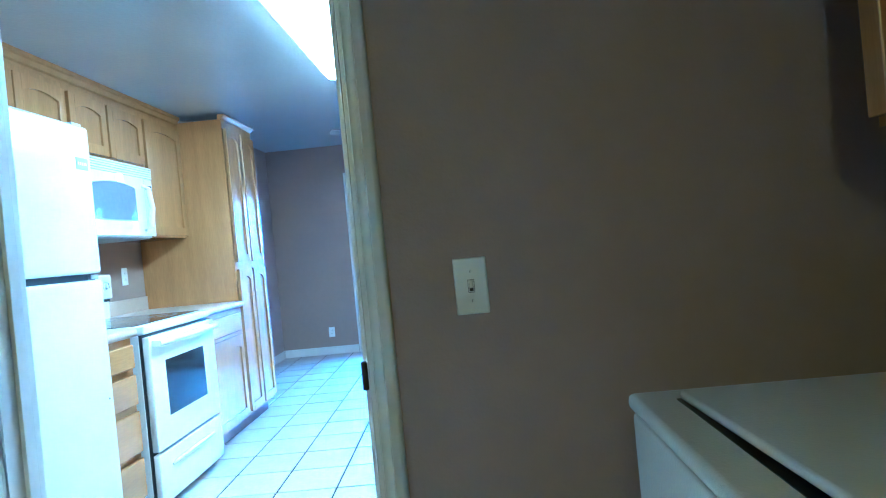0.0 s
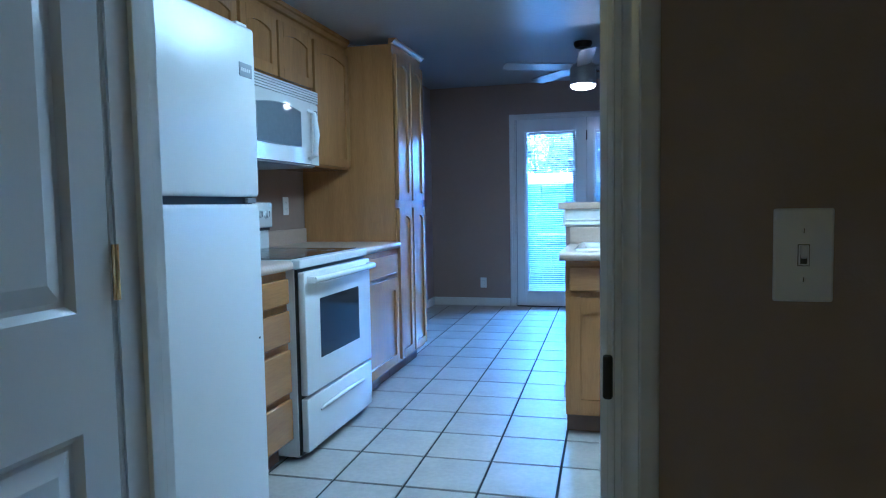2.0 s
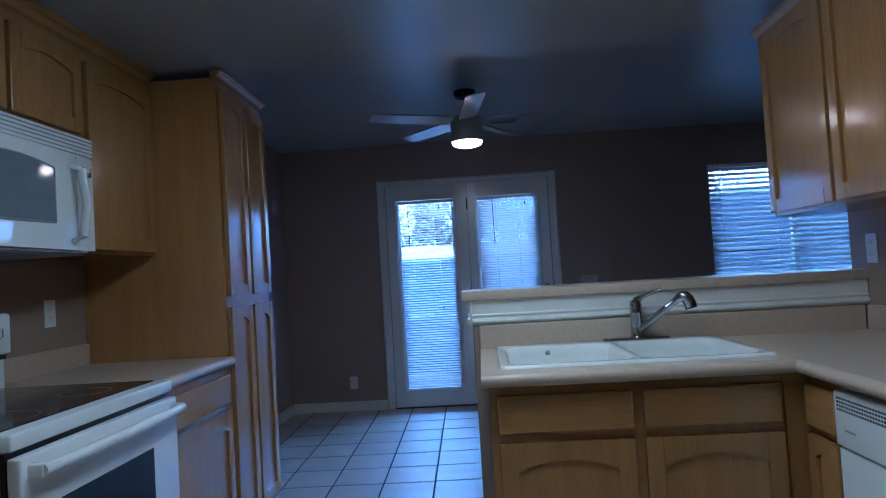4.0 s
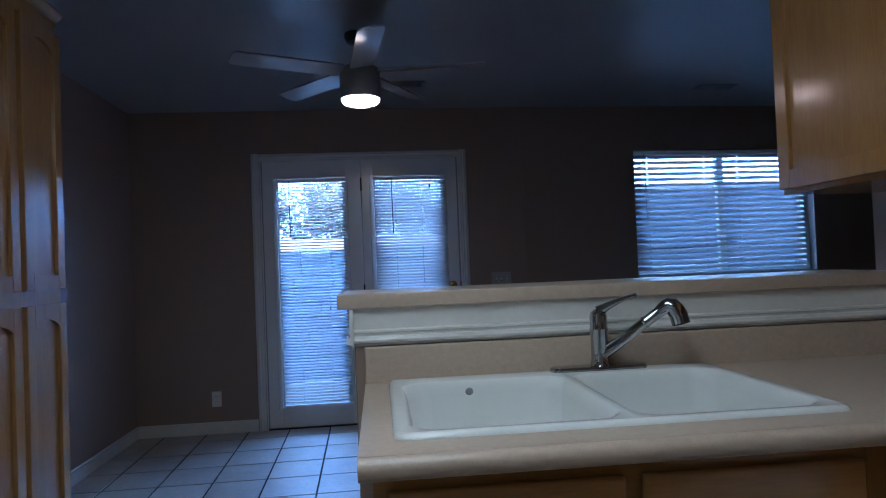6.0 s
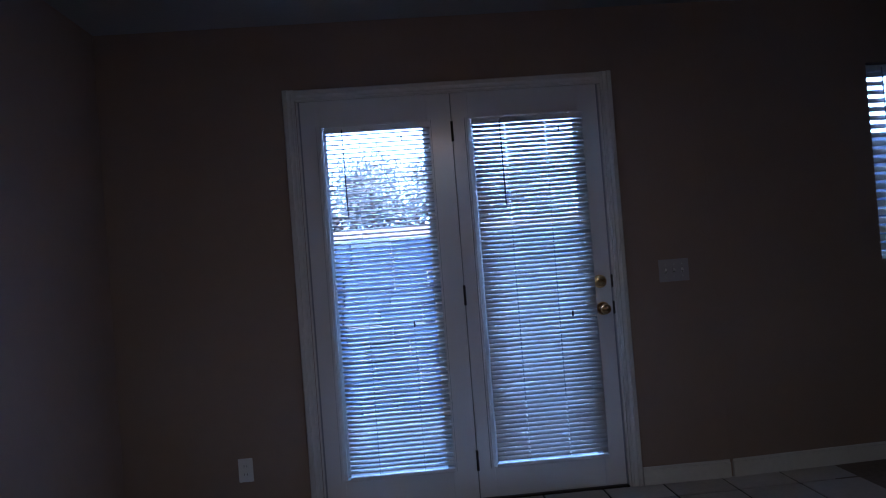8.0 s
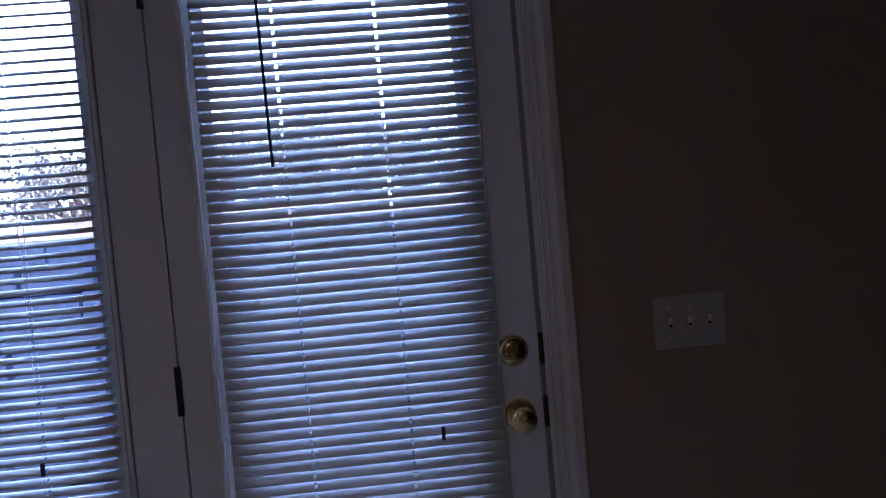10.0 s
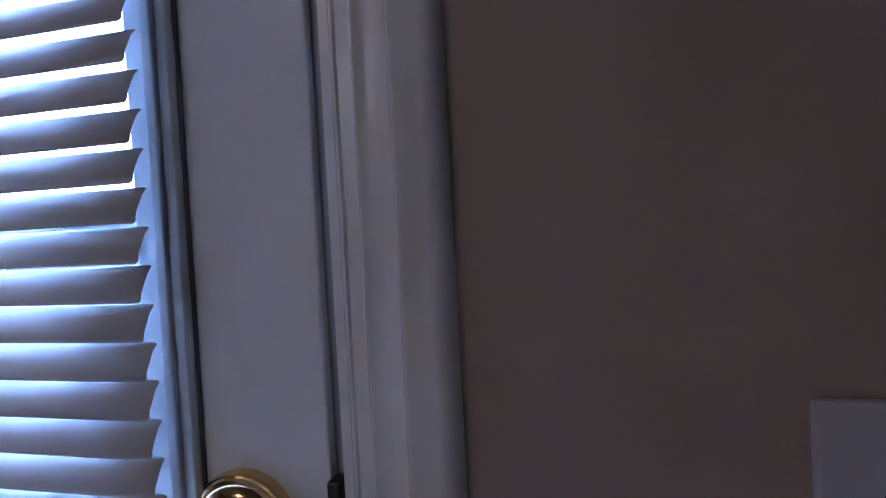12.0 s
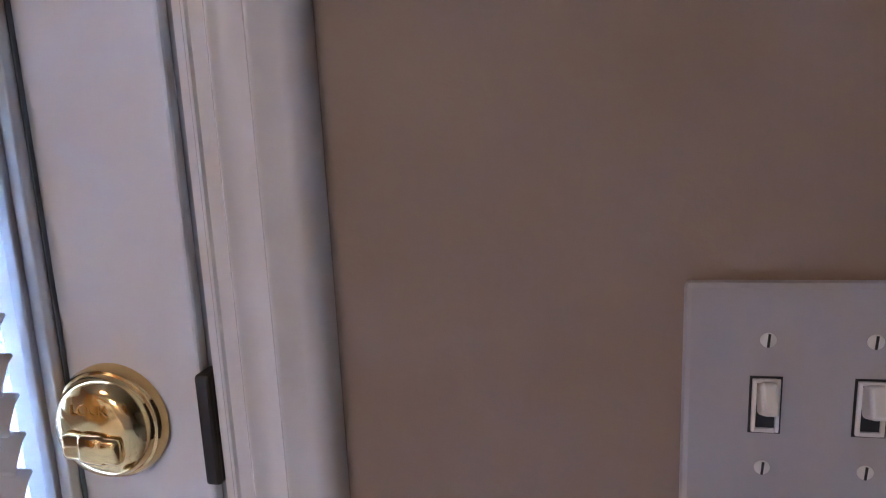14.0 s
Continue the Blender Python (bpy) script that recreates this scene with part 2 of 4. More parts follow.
structure("wall_living_south", boxed(X_R + 0.124, X_END - 0.002, -6.3, -6.17, 0, Z_HIGH), M_WALL, "plain taupe living room wall", "wall")
# wall between laundry and kitchen, with the doorway
bm = bmesh.new()
box(bm, X_L + 0.002, 0.36, -6.28, Y_K0, 0, Z_HIGH)
box(bm, 1.170, X_R + 0.11, -6.28, Y_K0, 0, Z_HIGH)
box(bm, 0.36, 1.170, -6.28, Y_K0, 2.06, Z_HIGH)
structure("wall_laundry_north", bm, M_WALL, "taupe painted wall with the doorway and switch", "wall")
structure("wall_laundry_west", boxed(0.18, 0.30, -9.2, -6.282, 0, Z_HIGH), M_WALL, "taupe painted laundry wall behind the door", "wall")
structure("wall_laundry_east", boxed(2.40, 2.52, -9.2, -6.282, 0, Z_HIGH), M_WALL, "taupe painted laundry wall", "wall")
# unseen wall, left open so the added lamp reaches the laundry
bm = bmesh.new()
box(bm, 0.18, 0.45, -9.32, -9.202, 0, Z_HIGH)
box(bm, 1.30, 2.52, -9.32, -9.202, 0, Z_HIGH)
box(bm, 0.45, 1.30, -9.32, -9.202, 2.36, Z_HIGH)
structure("wall_laundry_south", bm, M_WALL, "unseen taupe laundry wall, opened for the fill lamp", "wall")

# unseen hall, added only to hold the fill lamp
bm = bmesh.new()
box(bm, -0.6, -0.48, -11.6, -9.322, 0, Z_HIGH)
box(bm, 2.3, 2.42, -11.6, -9.322, 0, Z_HIGH)
box(bm, -0.6, 2.42, -11.72, -11.602, 0, Z_HIGH)
structure("wall_hall", bm, M_WALL, "plain taupe walls of the added, unseen hall", "wall")
structure("floor_hall", boxed(-0.6, 2.42, -11.6, -9.201, -0.12, -0.002), M_CARPET, "beige carpet of the added, unseen hall", "floor")
structure("ceiling_hall", boxed(-0.6, 2.42, -11.72, -9.322, Z_HIGH + 0.001, Z_HIGH + 0.15), M_CEIL, "white ceiling of the added, unseen hall", "ceiling")
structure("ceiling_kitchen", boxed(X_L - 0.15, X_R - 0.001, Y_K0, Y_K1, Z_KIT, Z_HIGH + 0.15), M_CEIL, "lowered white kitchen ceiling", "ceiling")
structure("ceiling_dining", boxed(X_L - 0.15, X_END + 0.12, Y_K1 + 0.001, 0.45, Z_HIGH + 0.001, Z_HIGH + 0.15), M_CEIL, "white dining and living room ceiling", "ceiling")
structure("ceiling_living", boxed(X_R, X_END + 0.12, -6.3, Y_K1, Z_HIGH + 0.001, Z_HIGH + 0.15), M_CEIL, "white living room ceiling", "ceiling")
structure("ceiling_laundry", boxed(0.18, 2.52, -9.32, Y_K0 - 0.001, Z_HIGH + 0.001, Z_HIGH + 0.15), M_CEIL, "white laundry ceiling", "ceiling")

# baseboards
def board(name, x0, x1, y0, y1):
    bm = boxed(x0, x1, y0, y1, 0, 0.075)
    dx, dy = (0.004, 0) if x1 - x0 < y1 - y0 else (0, 0.004)
    box(bm, x0 + dx, x1 - dx, y0 + dy, y1 - dy, 0.075, 0.09, bevel=0.003)
    return structure(name, bm, M_TRIM, "white painted baseboard", "baseboard")

board("baseboard_1", X_L + 0.014, -0.002, -0.014, -0.001)
board("baseboard_2", 1.652, 2.10, -0.014, -0.001)
board("baseboard_3", X_L + 0.001, X_L + 0.014, -2.52, -0.001)
place(board("baseboard_4", 2.115, X_END - 0.002, Y_WIN - 0.014, Y_WIN - 0.001), TURN)

# profile of door casing: across its width, out from the wall
CASING = [(0.0, 0.0), (0.0, 0.010), (0.0015, 0.0120), (0.0030, 0.0120), (0.0042, 0.0104), (0.012, 0.0096), (0.0130, 0.0126), (0.0142, 0.0138), (0.0158, 0.0136), (0.0175, 0.0124), (0.026, 0.0118), (0.0335, 0.0130), (0.0348, 0.0182), (0.0362, 0.0196), (0.0385, 0.0194), (0.041, 0.0178), (0.050, 0.0172), (0.0560, 0.0145), (0.0595, 0.010), (0.061, 0.0)]


def casing(bm, start, along, inner_to_outer, out, length, scale=1.0):
    """A length of casing: profile from the inner edge outwards."""
    a, o, w = Vector(along), Vector(out), Vector(inner_to_outer)
    m = Matrix((( w.x, o.x, a.x, start[0]), (w.y, o.y, a.y, start[1]), (w.z, o.z, a.z, start[2]), (0, 0, 0, 1)))
    prism(bm, [(u * scale, d) for u, d in CASING], m, length)


# ---- french doors ----
def french_leaf(x0, x1, gx0, gx1, name, label):
    leaf = tagged(new(name), label, "door", "", "structure")
    z0, z1, gz0, gz1 = 0.012, 2.038, 0.165, 1.895
    bm = bmesh.new()
    box(bm, x0, gx0, 0.004, 0.049, z0, z1, bevel=0.002)
    box(bm, gx1, x1, 0.004, 0.049, z0, z1, bevel=0.002)
    box(bm, gx0, gx1, 0.004, 0.049, z0, gz0)
    box(bm, gx0, gx1, 0.004, 0.049, gz1, z1)
    part("stile_and_rail", bm, M_DOOR, leaf)
    bm = bmesh.new()
    for a, b in ((gx0, -1), (gx1, 1)):
        for lo, hi, d in ((-0.012, 0.004, 0.008), (0.004, 0.011, 0.013), (0.0115, 0.019, 0.010)):
            xa, xb = a + b * lo, a + b * hi
            box(bm, min(xa, xb), max(xa, xb), 0.004 - d, 0.006, gz0 - 0.0095, gz1 + 0.0095, bevel=0.001)
    for a, b in ((gz0, -1), (gz1, 1)):
        za, zb = a, a + b * 0.01
        box(bm, gx0, gx1, -0.009, 0.006, min(za, zb), max(za, zb), bevel=0.0015)
    part("glazing_bead", bm, M_DOOR, leaf, "raised white moulding round the glass")
    # thin dark strips that mark the groove line beside the moulding
    bm = bmesh.new()
    for a, b in ((gx0, -1), (gx1, 1)):
        xa, xb = a + b * 0.0192, a + b * 0.0206
        box(bm, min(xa, xb), max(xa, xb), 0.0012, 0.006, gz0 - 0.0095, gz1 + 0.0095)
    part("dark_line", bm, M_STRIP, leaf, "thin dark strip beside the moulding")
    for a in (gx0, gx1 - 0.026):
        part("glass_stop", boxed(a + 0.0005, a + 0.0255, 0.0275, 0.0355, gz0 + 0.0005, gz1 - 0.0005, bevel=0.002), M_DOOR, leaf)
    pane = part("pane", boxed(gx0 - 0.004, gx1 + 0.004, 0.036, 0.040, gz0 - 0.004, gz1 + 0.004), M_GLASS, leaf, "clear glass pane")
    pane.visible_shadow = False
    return leaf


door_l = french_leaf(0.080, 0.8245, 0.173, 0.702, "door_1", "white french door leaf with glass, closed")
door_r = french_leaf(0.8275, 1.568, 0.911, 1.465, "door_2", "white french door leaf with brass locks, closed")

frame_ob = tagged(new("door_frame"), "white door frame and casing round the french doors", "door frame", "", "structure")
bm = bmesh.new()
box(bm, 0.063, 0.072, 0.0005, 0.138, 0, 2.045)
box(bm, 1.578, 1.589, 0.0005, 0.138, 0, 2.045)
box(bm, 0.072, 1.578, 0.0005, 0.138, 2.043, 2.051)
box(bm, 0.072, 0.085, 0.052, 0.10, 0, 2.043)
box(bm, 1.565, 1.578, 0.052, 0.10, 0, 2.043)
part("jamb", bm, M_TRIM, frame_ob)
bm = bmesh.new()
box(bm, 0.072, 0.080, 0.012, 0.05, 0, 2.043)
box(bm, 1.568, 1.578, 0.012, 0.05, 0, 2.043)
box(bm, 0.80, 0.852, 0.0495, 0.051, 0.01, 2.04)
part("weatherstrip", bm, M_GREY, frame_ob, "grey weatherstrip in the door gap")
bm = bmesh.new()
casing(bm, (0.061, -0.0005, 0), (0, 0, 1), (-1, 0, 0), (0, -1, 0), 2.092)
part("casing", bm, M_TRIM, frame_ob, smooth=True)
bm = bmesh.new()
casing(bm, (1.589, -0.0005, 0), (0, 0, 1), (1, 0, 0), (0, -1, 0), 2.092)
part("casing", bm, M_TRIM, frame_ob, smooth=True)
bm = bmesh.new()
casing(bm, (0.0615, -0.0005, 2.031), (1, 0, 0), (0, 0, 1), (0, -1, 0), 1.527)
part("casing", bm, M_TRIM, frame_ob, smooth=True)
part("threshold", boxed(0.072, 1.578, -0.012, 0.135, 0.0, 0.010, bevel=0.003), M_BRONZE, frame_ob, "dark metal threshold")
for z in (0.20, 1.02, 1.84):
    part("hinge", tube(bmesh.new(), [(0.826, -0.003, z - 0.05), (0.826, -0.003, z + 0.05)], 0.0065, 10), M_BRONZE, frame_ob, "dark bronze hinge", True)
bm = boxed(1.5685, 1.5775, -0.004, 0.012, 1.002, 1.066, bevel=0.002)
part("strike_plate", bm, M_BRONZE, frame_ob, "dark bronze strike plate")
bm = boxed(1.5685, 1.5775, -0.004, 0.012, 0.868, 0.932, bevel=0.002)
part("strike_plate", bm, M_BRONZE, frame_ob, "dark bronze strike plate")


# brass deadbolt and knob on the leaf
def face_pose(x, z, y=0.004):
    return pose(x, y, z, 90, 0, 0)


bolt = thing("deadbolt", face_pose(1.512, 1.035), "polished brass deadbolt rose with thumb turn", "lock")
part("rose", lathe(bmesh.new(), [(0.0335, 0), (0.0335, 0.004), (0.0315, 0.008), (0.030, 0.0085), (0.0285, 0.013), (0.026, 0.016), (0.018, 0.0185), (0.006, 0.0195)], sides=40), M_BRASS, bolt, smooth=True)
bm = bmesh.new()
box(bm, -0.019, 0.017, -0.0080, 0.0080, 0.015, 0.0235, bevel=0.004, seg=3)
box(bm, -0.009, 0.009, -0.009, 0.009, 0.014, 0.024, bevel=0.004, seg=3)
part("thumb_turn", bm, M_BRASS, bolt, smooth=True, m=pose(0, -0.008, 0, 0, 0, -4))
word = bpy.data.curves.new("lock_word", "FONT")
word.body, word.size, word.align_x, word.extrude = "LOCK", 0.0085, "CENTER", 0.0002
tmp = new("lock_word", word)
bpy.context.view_layer.update()
me = bpy.data.meshes.new_from_object(tmp.evaluated_get(bpy.context.evaluated_depsgraph_get()))
bpy.data.objects.remove(tmp)
me.materials.append(M_BRASS)
part("lettering", me, None, bolt, "engraved word LOCK", m=pose(-0.001, 0.0105, 0.0193, -8, 0, 0))
knob = thing("door_knob", face_pose(1.517, 0.899), "round polished brass door knob", "door knob")
part("rose", lathe(bmesh.new(), [(0.0335, 0), (0.0335, 0.004), (0.030, 0.009), (0.014, 0.011)], sides=32), M_BRASS, knob, smooth=True)
part("grip", lathe(bmesh.new(), [(0.012, 0.01), (0.011, 0.026), (0.018, 0.031), (0.0255, 0.040), (0.027, 0.050), (0.023, 0.060), (0.010, 0.064)], sides=32), M_BRASS, knob, smooth=True)


# ---- blinds ----
def slat_mesh(length, width, crown, cords):
    """A crowned slat with clipped corners and a rout hole at each cord."""
    bm = bmesh.new()
    half = 0.0028
    steps = [None] + [c + d for c in cords for d in (-half, half)] + [None]
    holes = set(range(1, 2 * len(cords), 2))
    rows = []
    for f in (-0.5, -0.44, -0.36, -0.24, 0.24, 0.36, 0.44, 0.5):
        u = f * width
        z = crown * (1 - (2 * f) ** 2)
        inset = 0.005 if abs(f) == 0.5 else 0.003
        xs = [inset] + steps[1:-1] + [length - inset]
        rows.append([bm.verts.new((x, u, z)) for x in xs])
    low = [[bm.verts.new(v.co - Vector((0, 0, 0.0007))) for v in r] for r in rows]
    last = len(rows[0]) - 1
    for k in range(7):
        for c in range(last):
            if k == 3 and c in holes:
                continue
            bm.faces.new((rows[k][c], rows[k][c + 1], rows[k + 1][c + 1], rows[k + 1][c]))
            bm.faces.new((low[k][c], low[k + 1][c], low[k + 1][c + 1], low[k][c + 1]))
        for e in (0, last):
            bm.faces.new((rows[k][e], rows[k + 1][e], low[k + 1][e], low[k][e]))
    for e in (0, 7):
        for c in range(last):
            bm.faces.new((rows[e][c], rows[e][c + 1], low[e][c + 1], low[e][c]))
    bmesh.ops.recalc_face_normals(bm, faces=bm.faces)
    me = mesh_of("slat", bm, M_SLAT)
    for p in me.polygons:
        p.use_smooth = True
    return me


def blind(x0, x1, y, z0, z1, pitch, width, tilt, label, cords, wand=None, cleats=()):
    ob = thing("window_blind", pose(x0, y, 0), label, "blind", "venetian blinds")
    n = x1 - x0
    part("headrail", boxed(0, n, -width / 2, width / 2, z1 - 0.028, z1, bevel=0.002), M_SLAT, ob)
    part("bottom_rail", boxed(0, n, -width / 2, width / 2, z0, z0 + 0.016, bevel=0.003), M_SLAT, ob)
    mesh = slat_mesh(n, width, width * (0.125 if width < 0.04 else 0.05), cords)
    z = z0 + 0.016 + pitch
    while z < z1 - 0.03:
        part("slat", mesh, None, ob, m=pose(0, 0, z, tilt, 0, 0))
        z += pitch
    for c in cords:
        bm = bmesh.new()
        for dy in (-width * 0.47, width * 0.47):
            tube(bm, [(c, dy * math.cos(radians(tilt)), z0 + 0.01), (c, dy * math.cos(radians(tilt)), z1 - 0.02)], 0.0006, 5)
        part("ladder_cord", bm, M_CORD, ob)
    if wand:
        part("tilt_wand", tube(bmesh.new(), [(wand[0] - x0, -width / 2 - 0.006, wand[1]), (wand[0] - x0 - 0.004, -width / 2 - 0.004, z1 - 0.015)], 0.0032, 8), M_GREY if width > 0.04 else M_BLACK, ob, "thin dark tilt wand")
    for cx, cz in cleats:
        part("cord_stop", boxed(cx - x0 - 0.004, cx - x0 + 0.004, -width / 2 - 0.006, -width / 2, cz - 0.014, cz + 0.014, bevel=0.002), M_BLACK, ob, "small black cord stop")
    return ob


blind(0.200, 0.712, -0.027, 0.168, 1.890, 0.0222, 0.0235, TILT_L, "white mini blind on the fixed french door, slats open", (0.145, 0.365), (0.286, 1.448), ((0.569, 1.816), (0.566, 0.902)))
blind(0.922, 1.480, -0.027, 0.168, 1.890, 0.0222, 0.0235, TILT_R, "white mini blind on the hinged french door, slats half closed", (0.163, 0.365), (1.063, 1.452), ((1.352, 1.812), (1.351, 0.890)))
wide = blind(3.04, 4.57, Y_WIN + 0.035, 1.035, 2.055, 0.0455, 0.048, TILT_W, "white faux wood blind in the wide window, slats open", (0.12, 0.62, 0.92, 1.42), (3.13, 1.5))

wide.matrix_basis = TURN @ wide.matrix_basis

# wide window
win = tagged(new("window_1"), "wide white framed window behind a blind", "window", "", "structure")
bm = bmesh.new()
for a in ((3.032, 3.07, 1.032, 2.063), (4.59, 4.628, 1.032, 2.063), (3.80, 3.86, 1.032, 2.063), (3.07, 4.59, 1.032, 1.07), (3.07, 4.59, 2.025, 2.063)):
    box(bm, a[0], a[1], Y_WIN + 0.075, Y_WIN + 0.12, a[2], a[3], bevel=0.002)
part("window_frame", bm, M_TRIM, win)
for a, b in ((3.07, 3.80), (3.86, 4.59)):
    pane = part("pane", boxed(a, b, Y_WIN + 0.095, Y_WIN + 0.099, 1.07, 2.025), M_GLASS, win, "clear glass pane")
    pane.visible_shadow = False
win.matrix_basis = TURN
part("window_sill", boxed(3.032, 4.628, Y_WIN - 0.012, Y_WIN + 0.073, 1.0305, 1.0335, bevel=0.001), M_TRIM, win)


# ---- switches and outlets ----
def switch_plate(name, m, w, h, toggles, label, face=None):
    ob = thing(name, m, label, "switch")
    part("plate", boxed(-w / 2, w / 2, -0.006, 0, -h / 2, h / 2, bevel=0.003), face or M_PLASTIC, ob)
    for x in toggles:
        bm = bmesh.new()
        box(bm, x - 0.0068, x + 0.0068, -0.0062, -0.0050, -0.0135, 0.0135)
        part("slot", bm, M_BLACK, ob, "dark slot round the toggle")
        bm = bmesh.new()
        for a in ((-0.0058, -0.0040), (0.0040, 0.0058)):
            box(bm, x + a[0], x + a[1], -0.0078, -0.0061, -0.0125, 0.0125, bevel=0.0004)
        for a in ((-0.0125, -0.0108), (0.0108, 0.0125)):
            box(bm, x - 0.0040, x + 0.0040, -0.0077, -0.0061, a[0], a[1])
        part("bezel", bm, M_PLASTIC, ob)
        bm = boxed(x - 0.0036, x + 0.0036, -0.015, -0.004, -0.0085, 0.0062, bevel=0.0018, seg=3)
        part("toggle", bm, M_PLASTIC, ob, m=pose(0, 0, 0.002, -20, 0, 0))
        for z in (-0.0302, 0.0302):
            bm = lathe(bmesh.new(), [(0.0034, 0), (0.0034, 0.0007), (0.0024, 0.0013)], pose(x, -0.0058, z, 90), 14)
            s = part("screw", bm, M_PLASTIC, ob, smooth=True)
            part("screw_slot", boxed(-0.0005, 0.0005, -0.0003, 0.0003, -0.003, 0.003), M_BLACK, s, m=pose(x, -0.0072, z, 0, 25 if x > 0.01 and z > 0 else 4, 0))
    return ob


switch_plate("light_switch", pose(1.893, -0.0003, 1.0625), 0.155, 0.113, (-0.0425, 0.0, 0.0425), "plate with three toggle switches, greyed for shade", M_PLATE_SHADED)
switch_plate("light_switch", pose(1.389, -6.2803, 1.0595), 0.068, 0.116, (0.0,), "white plate with one toggle switch by the doorway")


def outlet(m, label):
    ob = thing("wall_outlet", m, label, "outlet")
    part("plate", boxed(-0.035, 0.035, -0.005, 0, -0.057, 0.057, bevel=0.0025), M_PLASTIC, ob)
    for z in (-0.02, 0.02):
        r = part("socket", boxed(-0.0165, 0.0165, -0.0065, -0.004, z - 0.014, z + 0.014, bevel=0.002), M_PLASTIC, ob)
        bm = boxed(-0.008, -0.006, -0.0069, -0.006, z - 0.004, z + 0.006)
        box(bm, 0.006, 0.008, -0.0069, -0.006, z - 0.004, z + 0.006)
        part("slots", bm, M_BLACK, r)


outlet(pose(-0.304, -0.0003, 0.258), "white duplex outlet low on the dining wall")
outlet(pose(X_L + 0.0003, -3.39, 1.14, 0, 0, 90), "white duplex outlet above the counter")
outlet(pose(X_R - 0.0003, -3.42, 1.21, 0, 0, -90), "white duplex outlet above the corner counter")


# ---- doorway to the laundry ----
trim = tagged(new("door_frame"), "cream white casing and jamb of the laundry doorway", "door frame", "", "structure")
bm = bmesh.new()
box(bm, 0.3605, 0.375, -6.2835, -6.1665, 0, 2.045)
box(bm, 1.155, 1.1695, -6.2835, -6.1665, 0, 2.045)
box(bm, 0.375, 1.155, -6.2835, -6.1665, 2.045, 2.0595)
box(bm, 1.143, 1.155, -6.235, -6.20, 0, 2.045, bevel=0.002)
box(bm, 0.375, 0.386, -6.235, -6.20, 0, 2.045, bevel=0.002)
part("jamb", bm, M_TRIM, trim)
for side, y, out in ((-1, -6.2806, -1), (1, -6.1694, 1)):
    bm = bmesh.new()
    casing(bm, (1.160, y, 0), (0, 0, 1), (1, 0, 0), (0, out, 0), 2.11)
    part("casing", bm, M_TRIM, trim, smooth=True)
    bm = bmesh.new()
    casing(bm, (0.370, y, 0), (0, 0, 1), (-1, 0, 0), (0, out, 0), 2.11)
    part("casing", bm, M_TRIM, trim, smooth=True)
    bm = bmesh.new()
    casing(bm, (0.3705, y, 2.049), (1, 0, 0), (0, 0, 1), (0, out, 0), 0.789)
    part("casing", bm, M_TRIM, trim, smooth=True)
part("strike_plate", boxed(1.148, 1.161, -6.2965, -6.2845, 0.866, 0.926, bevel=0.004), M_BRONZE, trim, "dark bronze strike plate")


def panel_field(bm, y0, y1, z0, z1, face, depth=0.010):
    """A moulded panel in a door face at x = face: sunk edge and raised field."""
    steps = ((0.0, 0.0), (0.012, -depth), (0.020, -depth), (0.048, -0.0015), (0.05, -0.0015))
    rings = []
    for inset, d in steps:
        rings.append([bm.verts.new((face + d, y, z)) for y, z in ((y0 + inset, z0 + inset), (y1 - inset, z0 + inset), (y1 - inset, z1 - inset), (y0 + inset, z1 - inset))])
    for a, b in zip(rings, rings[1:]):
        for k in range(4):
            bm.faces.new((a[k], a[(k + 1) % 4], b[(k + 1) % 4], b[k]))
    bm.faces.new(rings[-1])


ldoor = tagged(new("door_3"), "white six panel door standing wide open", "door", "", "structure")
F, H0, H1 = 0.378, -7.080, -6.304
bm = bmesh.new()
cols, rows = ((-6.97, -6.745), (-6.600, -6.375)), ((0.20, 0.790), (0.975, 1.560), (1.68, 1.90))
ys = [H0] + [v for c in cols for v in c] + [H1]
zs = [0.012] + [v for r in rows for v in r] + [2.035]
for i in range(len(ys) - 1):
    for j in range(len(zs) - 1):
        if i % 2 and j % 2:
            panel_field(bm, ys[i], ys[i + 1], zs[j], zs[j + 1], F)
        else:
            bm.faces.new([bm.verts.new((F, y, z)) for y, z in ((ys[i], zs[j]), (ys[i + 1], zs[j]), (ys[i + 1], zs[j + 1]), (ys[i], zs[j + 1]))])
bmesh.ops.remove_doubles(bm, verts=bm.verts, dist=0.0001)
part("door_face", bm, M_DOOR, ldoor)
part("door_leaf", boxed(F - 0.037, F - 0.0115, H0 + 0.0005, H1 - 0.0005, 0.0125, 2.0345), M_DOOR, ldoor)
bm = bmesh.new()
box(bm, F - 0.0115, F - 0.0001, H0, H0 + 0.004, 0.012, 2.035)
box(bm, F - 0.0115, F - 0.0001, H1 - 0.004, H1, 0.012, 2.035)
part("door_edge", bm, M_DOOR, ldoor)
for z in (0.22, 1.03, 1.83):
    part("hinge", tube(bmesh.new(), [(0.3815, -6.2945, z - 0.045), (0.3815, -6.2945, z + 0.045)], 0.006, 10), M_BRASS, ldoor, "brass hinge knuckle", True)

# ---- laundry ----
washer = thing("washing_machine", pose(1.595, -6.715, 0), "white top loading washer with its lid ajar", "washing machine")
bm = boxed(0, 0.68, -0.68, 0, 0.02, 0.895, bevel=0.008, seg=3)
part("body", bm, M_APPL, washer, smooth=True)
part("top", boxed(-0.004, 0.684, -0.684, 0.004, 0.897, 0.92, bevel=0.009, seg=3), M_APPL, washer, smooth=True)
